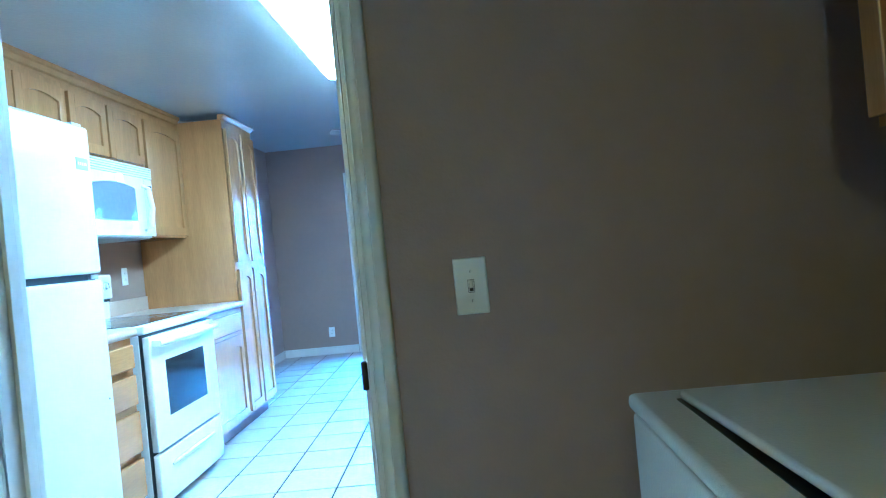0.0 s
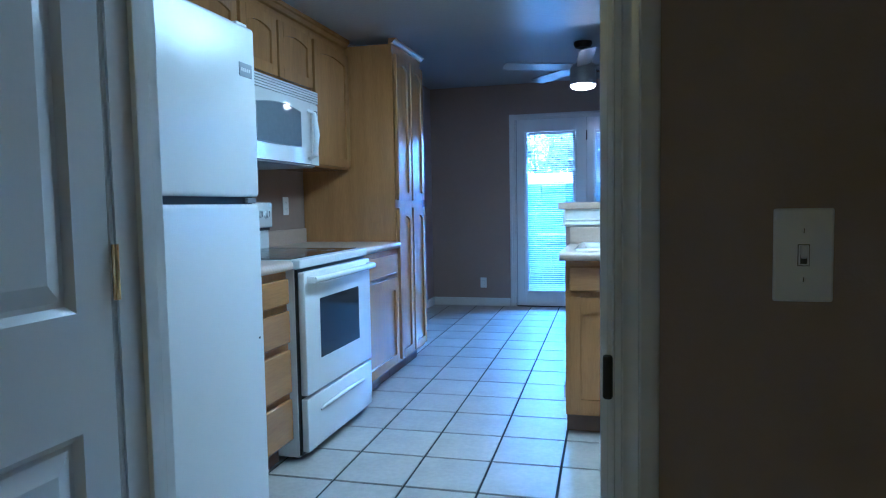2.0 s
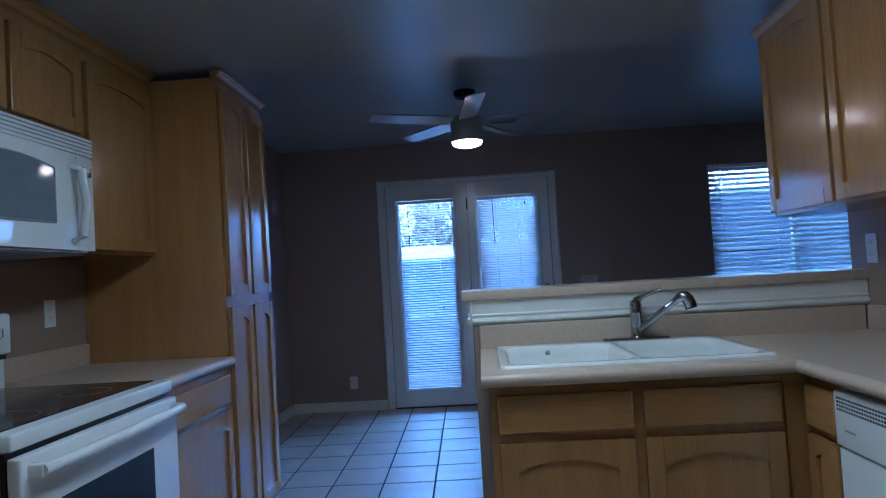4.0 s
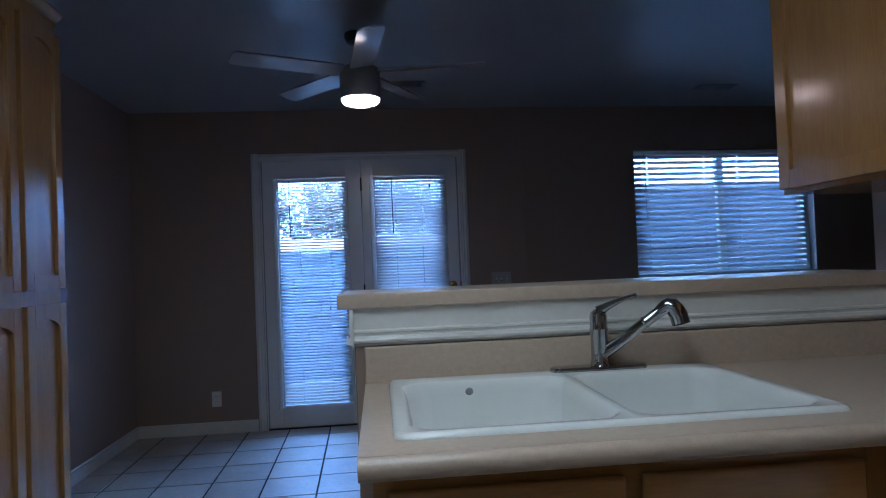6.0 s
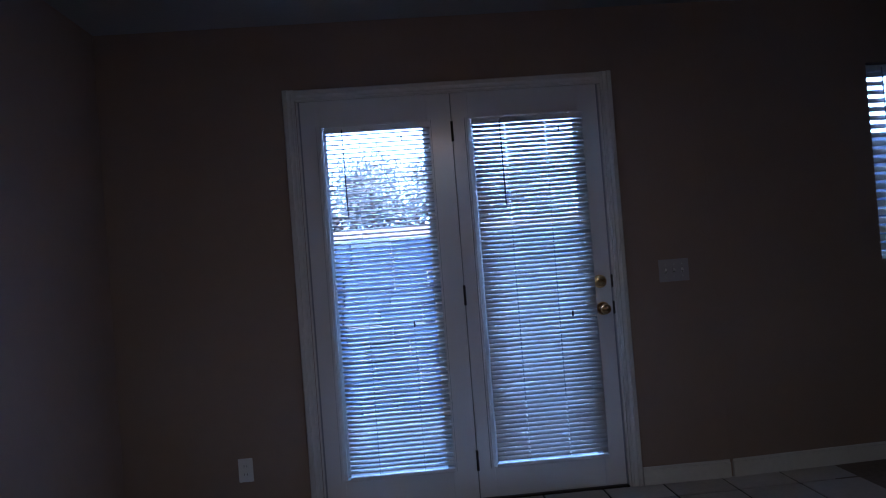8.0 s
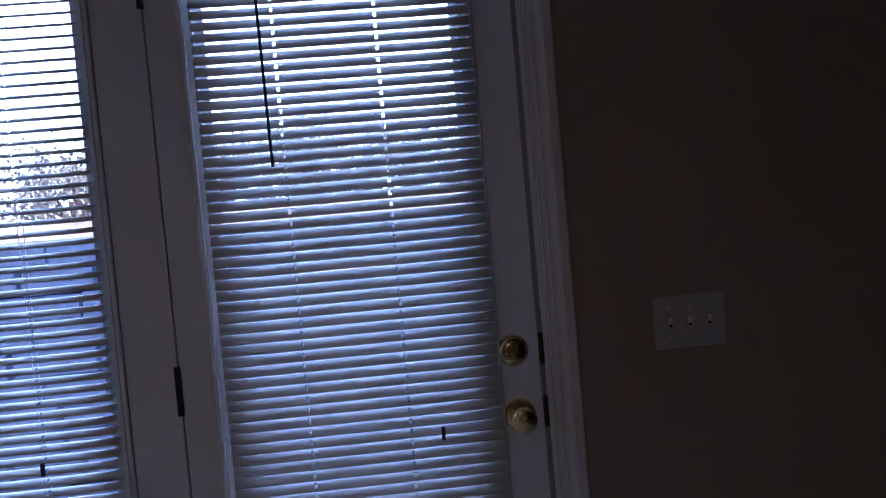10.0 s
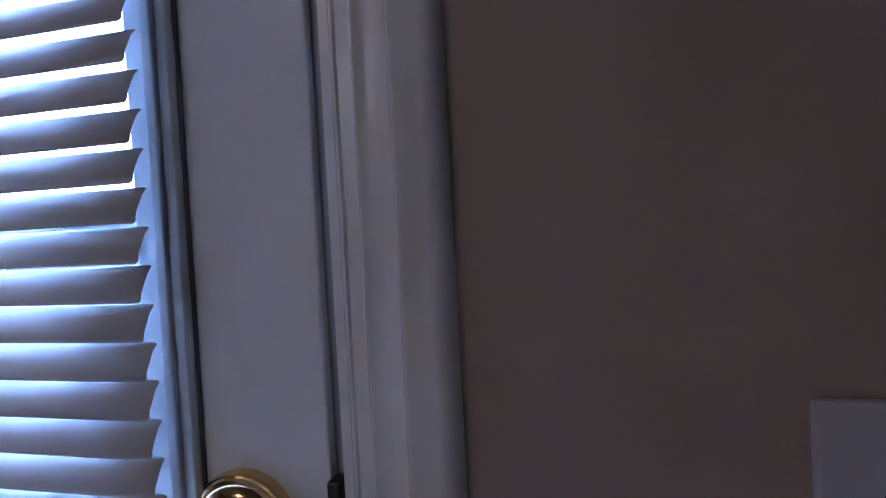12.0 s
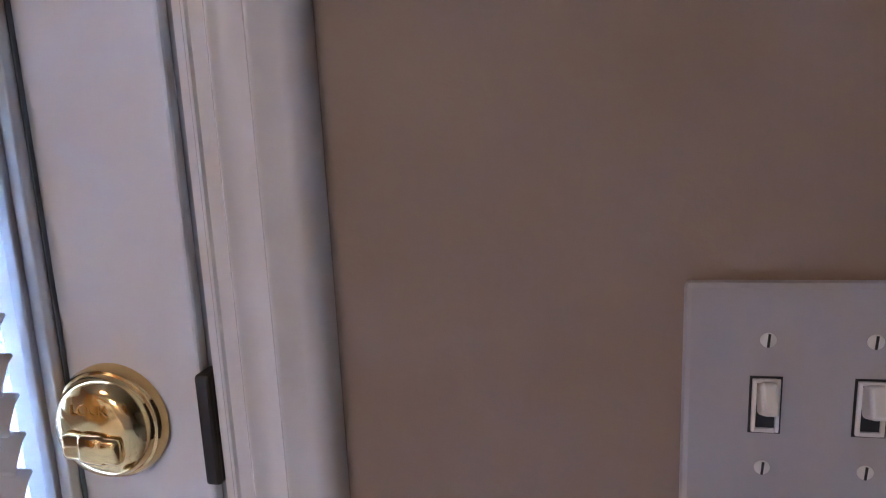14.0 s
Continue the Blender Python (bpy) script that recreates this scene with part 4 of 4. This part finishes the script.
bm = tube(bmesh.new(), [(0.035, -0.05, 0.812), (0.12, -0.056, 0.812), (W / 2, -0.06, 0.812), (W - 0.12, -0.056, 0.812), (W - 0.035, -0.05, 0.812)], 0.0155, 14)
box(bm, 0.03, 0.06, -0.055, -0.012, 0.796, 0.828, bevel=0.005)
box(bm, W - 0.06, W - 0.03, -0.055, -0.012, 0.796, 0.828, bevel=0.005)
part("oven_handle", bm, M_APPL, rg, smooth=True)
part("storage_drawer", boxed(0.008, W - 0.008, -0.016, 0.017, 0.045, 0.284, bevel=0.006, seg=3), M_APPL, rg, smooth=True)
bm = bmesh.new()
tube(bm, [(0.13, -0.018, 0.205), (0.16, -0.026, 0.214), (W / 2, -0.029, 0.220), (W - 0.16, -0.026, 0.214), (W - 0.13, -0.018, 0.205)], [0.006, 0.010, 0.011, 0.010, 0.006], 12)
part("drawer_grip", bm, M_APPL, rg, smooth=True)
guard = part("control_panel", boxed(0.0, W, 0.565, 0.69, 1.02, 1.162, bevel=0.012, seg=3), M_APPL, rg, smooth=True)
part("panel_neck", boxed(0.01, W - 0.01, 0.588, 0.68, 0.902, 1.005, bevel=0.004), M_APPL, rg)
# black filler paints the shade below the control panel
part("panel_shade", boxed(0.012, W - 0.012, 0.58, 0.68, 1.0045, 1.021), M_BLACK, rg)
for x in (0.075, 0.155, W - 0.155, W - 0.075):
    k = part("knob", lathe(bmesh.new(), [(0.024, 0), (0.024, 0.004), (0.0185, 0.008), (0.0165, 0.022), (0.004, 0.0235)], pose(x, 0.5655, 1.095, 90), 22), M_APPL, guard, smooth=True)
    part("pointer", boxed(x - 0.0025, x + 0.0025, 0.540, 0.5425, 1.082, 1.112), M_GREY, guard)
part("display", boxed(W / 2 - 0.045, W / 2 + 0.045, 0.5635, 0.567, 1.095, 1.125, bevel=0.001), M_DARKGLASS, guard, "dark clock display")
bm = bmesh.new()
for x in (-0.012, 0.004, 0.016):
    box(bm, W / 2 + x, W / 2 + x + 0.007, 0.5628, 0.5634, 1.103, 1.118)
part("digits", bm, M_BLUE, guard, "blue glowing clock digits")
for x, z in ((-0.02, 1.068), (0.02, 1.068), (-0.01, 1.045), (0.03, 1.045), (0.075, 1.10), (0.075, 1.08)):
    part("button", boxed(W / 2 + x - 0.011, W / 2 + x + 0.011, 0.5635, 0.567, z - 0.004, z + 0.004, bevel=0.001), M_GREY, guard)
for x in (0.06, W - 0.06):
    for y in (0.08, 0.58):
        part("foot", tube(bmesh.new(), [(x, y, 0), (x, y, 0.022)], 0.016, 8), M_BLACK, rg)

# ---- microwave ----
mw = thing("microwave", west(-4.424, -0.515), "white over-the-range microwave under the cabinets", "microwave")
W = 0.757
part("case", boxed(0.0, W, 0.022, 0.365, 1.362, 1.785, bevel=0.003), M_GLOSS, mw)
bm = bmesh.new()
n = 14
front = [(W * k / n, -0.004 - 0.024 * math.sin(math.pi * k / n)) for k in range(n + 1)]
prism(bm, front + [(W, 0.022), (0, 0.022)], pose(0, 0, 1.368), 0.340)
part("front", bm, M_GLOSS, mw, smooth=True)
grille = part("vent_grille", boxed(0.0, W, 0.0, 0.022, 1.712, 1.785, bevel=0.002), M_GLOSS, mw)
for k in range(5):
    part("vent_slat", boxed(0.0, W, -0.008, 0.002, 1.7165 + 0.0138 * k, 1.7265 + 0.0138 * k, bevel=0.002), M_GLOSS, grille)
# door window, bowed with the front
bm = bmesh.new()
x0, x1, z0, z1 = 0.075, 0.500, 1.455, 1.640
cols = 12
lo, hi = [], []
for k in range(cols + 1):
    x = x0 + (x1 - x0) * k / cols
    y = -0.0065 - 0.024 * math.sin(math.pi * x / W)
    rise = 0.020 * math.sin(math.pi * k / cols)
    lo.append((x, y, z0 - 0.004 * math.sin(math.pi * k / cols)))
    hi.append((x, y, z1 + rise))
a, b = [bm.verts.new(p) for p in lo], [bm.verts.new(p) for p in hi]
c, d = [bm.verts.new((p[0], p[1] + 0.004, p[2])) for p in lo], [bm.verts.new((p[0], p[1] + 0.004, p[2])) for p in hi]
for k in range(cols):
    bm.faces.new((a[k], a[k + 1], b[k + 1], b[k]))
    bm.faces.new((b[k], b[k + 1], d[k + 1], d[k]))
    bm.faces.new((c[k], c[k + 1], a[k + 1], a[k]))
bm.faces.new((a[0], b[0], d[0], c[0]))
bm.faces.new((a[-1], c[-1], d[-1], b[-1]))
part("door_window", bm, M_MWGLASS, mw, "grey meshed glass window", smooth=True)
bm = bmesh.new()
for k in range(cols):
    for rail_z, up in ((lo, -1), (hi, 1)):
        tube(bm, [(rail_z[k][0], rail_z[k][1] - 0.0005, rail_z[k][2]), (rail_z[k + 1][0], rail_z[k + 1][1] - 0.0005, rail_z[k + 1][2])], 0.0028, 6)
tube(bm, [(lo[0][0], lo[0][1] - 0.0005, lo[0][2]), (hi[0][0], hi[0][1] - 0.0005, hi[0][2])], 0.0028, 6)
tube(bm, [(lo[-1][0], lo[-1][1] - 0.0005, lo[-1][2]), (hi[-1][0], hi[-1][1] - 0.0005, hi[-1][2])], 0.0028, 6)
part("window_rim", bm, M_GREY, mw)
bm = tube(bmesh.new(), [(0.600, -0.02, 1.665), (0.612, -0.052, 1.645), (0.622, -0.062, 1.53), (0.612, -0.052, 1.415), (0.600, -0.02, 1.395)], [0.013, 0.0145, 0.0155, 0.0145, 0.013], 14)
part("handle", bm, M_GLOSS, mw, "curved white door handle", smooth=True)
part("door_seam", boxed(0.638, 0.640, -0.0155, -0.006, 1.370, 1.706), M_GREY, mw)
part("display", boxed(0.662, 0.735, -0.0125, -0.004, 1.640, 1.672), M_DARKGLASS, mw)
bm = bmesh.new()
for r in range(6):
    for k in range(3):
        box(bm, 0.664 + k * 0.024, 0.682 + k * 0.024, -0.0122, -0.004, 1.44 + r * 0.029, 1.458 + r * 0.029)
part("keypad", bm, M_PLASTIC, mw)
part("badge", lathe(bmesh.new(), [(0.012, 0), (0.012, 0.002), (0.008, 0.003)], pose(0.05, -0.0065, 1.398, 90), 18), M_BLACK, mw, "round dark badge", smooth=True)
part("underside", boxed(0.01, W - 0.01, 0.03, 0.36, 1.355, 1.3615), M_GREY, mw)

# ---- ceiling light, fan, vents ----
lamp = thing("ceiling_light", pose(0.90, -4.46, Z_KIT), "white fluorescent box light on the kitchen ceiling, lit", "ceiling light")
part("frame", boxed(-0.255, 0.255, -0.68, 0.68, -0.010, -0.0005, bevel=0.003), M_PLASTIC, lamp)
part("diffuser", boxed(-0.23, 0.23, -0.655, 0.655, -0.032, -0.0095, bevel=0.010, seg=3), M_TUBE, lamp, "glowing acrylic diffuser", smooth=True)

# unseen lamp added to light the laundry wall from behind
fill_lamp = thing("ceiling_light", pose(0.85, -10.3, Z_HIGH), "unseen warm fill lamp added behind the laundry, lit", "ceiling light")
part("base", lathe(bmesh.new(), [(0.30, -0.0005), (0.30, -0.03), (0.29, -0.032)], sides=28), M_PLASTIC, fill_lamp, smooth=True)
part("shade", lathe(bmesh.new(), [(0.29, -0.032), (0.26, -0.085), (0.15, -0.12), (0.01, -0.125)], sides=28), M_FILL, fill_lamp, "glowing frosted glass shade", smooth=True)

fan = thing("ceiling_fan", pose(0.878, -1.66, Z_HIGH), "grey five blade ceiling fan with a lit lamp", "ceiling fan")
part("canopy", lathe(bmesh.new(), [(0.074, -0.0005), (0.074, -0.02), (0.06, -0.045), (0.022, -0.055), (0.016, -0.06)], sides=32), M_BRONZE, fan, smooth=True)
part("downrod", lathe(bmesh.new(), [(0.013, -0.055), (0.013, -0.17)], sides=14), M_FAN, fan, smooth=True)
part("motor", lathe(bmesh.new(), [(0.02, -0.165), (0.075, -0.170), (0.100, -0.185), (0.105, -0.20), (0.105, -0.335), (0.101, -0.342)], sides=40), M_FAN, fan, smooth=True)
part("lamp_glass", lathe(bmesh.new(), [(0.100, -0.342), (0.099, -0.352), (0.088, -0.365), (0.06, -0.374), (0.01, -0.377)], sides=40), M_BULB, fan, "lit frosted lamp glass", smooth=True)
bm = bmesh.new()
prism(bm, rounded(0.10, 0.66, -0.062, 0.062, 0.03, 5), pose(0, 0, -0.004), 0.008)
blade_mesh = mesh_of("blade", bm, M_BLADE)
for k in range(5):
    bl = part("blade", blade_mesh, None, fan, m=pose(0, 0, -0.200, 0, 0, -84 + 72 * k) @ pose(0, 0, 0, 11, 0, 0))
    part("blade_arm", boxed(0.08, 0.20, -0.018, 0.018, 0.004, 0.010, bevel=0.002), M_FAN, bl)


def register(x, y, w, d, label):
    ob = thing("ceiling_vent", pose(x, y, Z_HIGH), label, "vent", "ceiling vents")
    part("backing", boxed(-w / 2, w / 2, -d / 2, d / 2, -0.004, -0.0005), M_BLACK, ob)
    bm = bmesh.new()
    for a in ((-w / 2 - 0.02, w / 2 + 0.02, -d / 2 - 0.02, -d / 2), (-w / 2 - 0.02, w / 2 + 0.02, d / 2, d / 2 + 0.02), (-w / 2 - 0.02, -w / 2, -d / 2, d / 2), (w / 2, w / 2 + 0.02, -d / 2, d / 2)):
        box(bm, *a, -0.009, -0.0005, bevel=0.002)
    part("frame", bm, M_GREY, ob)
    for k in range(5):
        y1 = -d / 2 + d * (k + 0.5) / 5
        part("slat", boxed(-w / 2, w / 2, -0.007, 0.007, -0.001, 0.001), M_GREY, ob, m=pose(0, y1, -0.007, 40, 0, 0))


register(3.44, -0.52, 0.25, 0.10, "dark grey ceiling vent near the window wall")
register(1.17, -0.70, 0.20, 0.10, "dark grey ceiling vent above the french doors")

# ---- laundry wall cabinet ----
ob = thing("wall_cabinet", east(-6.54, 2.07), "dark oak wall cabinet above the washer", "cabinet", "wall cabinets")
part("body", boxed(0, 0.75, 0.001, 0.328, 1.27, 2.05), M_OAK, ob)
arch_door(ob, 0.012, 0.37, 1.285, 2.035)
arch_door(ob, 0.38, 0.738, 1.285, 2.035)

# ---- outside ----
# glowing sheet added for the hazy horizon and extra daylight through the blinds
structure("backdrop", boxed(-140, 140, 70, 70.5, -1, 70), M_SKYGLOW, "added glowing sheet for the hazy sky, lights the rooms too", "backdrop")
tagged(new("ground", mesh_of("ground", boxed(-600, 600, -600, 1200, -0.5, -0.14), M_GRAVEL)), "pale desert gravel ground", "ground", "", "structure")
structure("patio", boxed(-4, 9, 0.145, 2.2, -0.139, -0.03), M_PATIO, "grey concrete patio", "pavement")
# unseen wall and cover, added to keep sun off patio and garden wall
structure("shade_wall", boxed(-4, 2.45, 0.03, 0.144, 2.60, 4.35), M_TRIM, "unseen upper wall added to shade the garden wall", "wall")
structure("shade_cover", boxed(2.451, 9, 0.46, 2.0, 2.60, 2.72), M_TRIM, "unseen cover added to shade the wide window's side", "roof")
bm = bmesh.new()
prism(bm, [(3.3, -0.139), (4.5, 0.30), (9.0, 1.85), (40, 2.6), (60, -0.139)], Matrix(((0, 0, 1, -30), (1, 0, 0, 0), (0, 1, 0, 0), (0, 0, 0, 1))), 60)
structure("bank", bm, M_GRAVEL, "sunlit pale gravel bank behind the garden wall", "ground")

gw = tagged(new("garden_wall"), "dry stacked block wall, blue shade in its colour", "wall", "", "structure")
rng = random.Random(4)
meshes = []
for k in range(5):
    bm = boxed(0, 1, -0.13, 0.13, 0, 0.145, bevel=0.02)
    for v in bm.verts:
        v.co += Vector((0, rng.uniform(-0.02, 0.015), rng.uniform(-0.004, 0.004)))
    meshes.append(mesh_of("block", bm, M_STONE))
z = -0.03
for row in range(10):
    x = -1.6 - rng.random() * 0.3
    while x < 4.8:
        w = rng.uniform(0.28, 0.46)
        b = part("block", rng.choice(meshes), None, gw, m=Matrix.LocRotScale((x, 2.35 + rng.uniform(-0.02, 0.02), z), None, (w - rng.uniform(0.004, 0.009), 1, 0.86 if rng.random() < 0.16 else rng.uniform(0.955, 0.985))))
        x += w
    z += 0.145
structure("garden_wall_end", boxed(-8, -1.95, 2.22, 2.48, -0.14, 1.40), M_STONE, "block wall, blue shade in its colour", "wall")
structure("garden_wall_end", boxed(2.62, 12, 2.50, 2.75, -0.14, 2.05), M_STONE, "block wall, blue shade in its colour", "wall")


def tree(x, y, z, h, seed):
    rng = random.Random(seed)
    ob = thing("tree", pose(x, y, z), "green desert tree, haze and sun paled into its leaves", "tree", "trees behind the wall")
    bm = tube(bmesh.new(), [(0, 0, -0.2), (0.05, 0, h * 0.25), (-0.04, 0.05, h * 0.5)], [0.11, 0.08, 0.05], 8)
    heads = []
    for k in range(9):
        a, s = rng.uniform(0, 6.28), rng.uniform(0.4, 1.0)
        tip = Vector((math.cos(a) * h * 0.45 * s, math.sin(a) * h * 0.4 * s, h * rng.uniform(0.35, 0.95)))
        tube(bm, [(0, 0, h * rng.uniform(0.15, 0.45)), tip * 0.6 + Vector((0, 0, 0.1)), tip], [0.045, 0.03, 0.01], 6)
        heads += [tip, tip * 0.75 + Vector((0, 0, h * 0.1))]
    part("trunk", bm, M_BARK, ob)
    verts, faces = [], []
    for c in heads:
        for _ in range(80):
            p = c + Vector((rng.gauss(0, 0.22), rng.gauss(0, 0.22), rng.gauss(0, 0.18))) * h * 0.5
            u = Vector((rng.gauss(0, 1), rng.gauss(0, 1), rng.gauss(0, 1))).normalized() * 0.05
            v = u.orthogonal().normalized() * 0.03
            n = len(verts)
            verts += [p - u, p + v, p + u, p - v]
            faces.append((n, n + 1, n + 2, n + 3))
    me = bpy.data.meshes.new("crown")
    me.from_pydata(verts, [], faces)
    me.materials.append(M_LEAF)
    part("crown", me, None, ob)


for k, (x, y, h) in enumerate(((-4.2, 9.2, 1.5), (-3.3, 8.2, 1.3), (-2.4, 9.0, 1.6), (-1.6, 8.1, 1.2), (-0.8, 8.9, 1.5), (0.0, 8.2, 1.25), (0.8, 9.2, 1.6), (1.5, 8.2, 1.2), (2.3, 9.0, 1.5), (3.2, 8.4, 1.4), (4.6, 8.6, 1.5), (6.5, 9.5, 1.8))):
    tree(x, y + 1.0, 1.25, h * 1.35, 11 + k)

# ---- floor tiles ----
TILE_X, TILE_Y = 0.3045, 0.3225
GRID = pose(0.629, -4.722, 0, 0, 0, 1.2)     # one joint crossing, and the lay of the joints
rng = random.Random(9)
tile_mesh = mesh_of("tile", boxed(0.0056, TILE_X - 0.0056, 0.0066, TILE_Y - 0.0066, -0.012, 0.0, bevel=0.0016, seg=1), M_TILE)
floor_ob = bpy.data.objects["floor"]
for i in range(-6, 7):
    for j in range(-6, 16):
        m = GRID @ pose(i * TILE_X, j * TILE_Y, rng.uniform(-0.0006, 0.0004))
        x, y = m.translation.x, m.translation.y
        if x + TILE_X * 0.6 < X_L or x + TILE_X * 0.4 > X_R + 0.1 or y > -0.03 or y + TILE_Y * 0.5 < Y_K0 - 0.11:
            continue
        part("tile", tile_mesh, None, floor_ob, m=m)
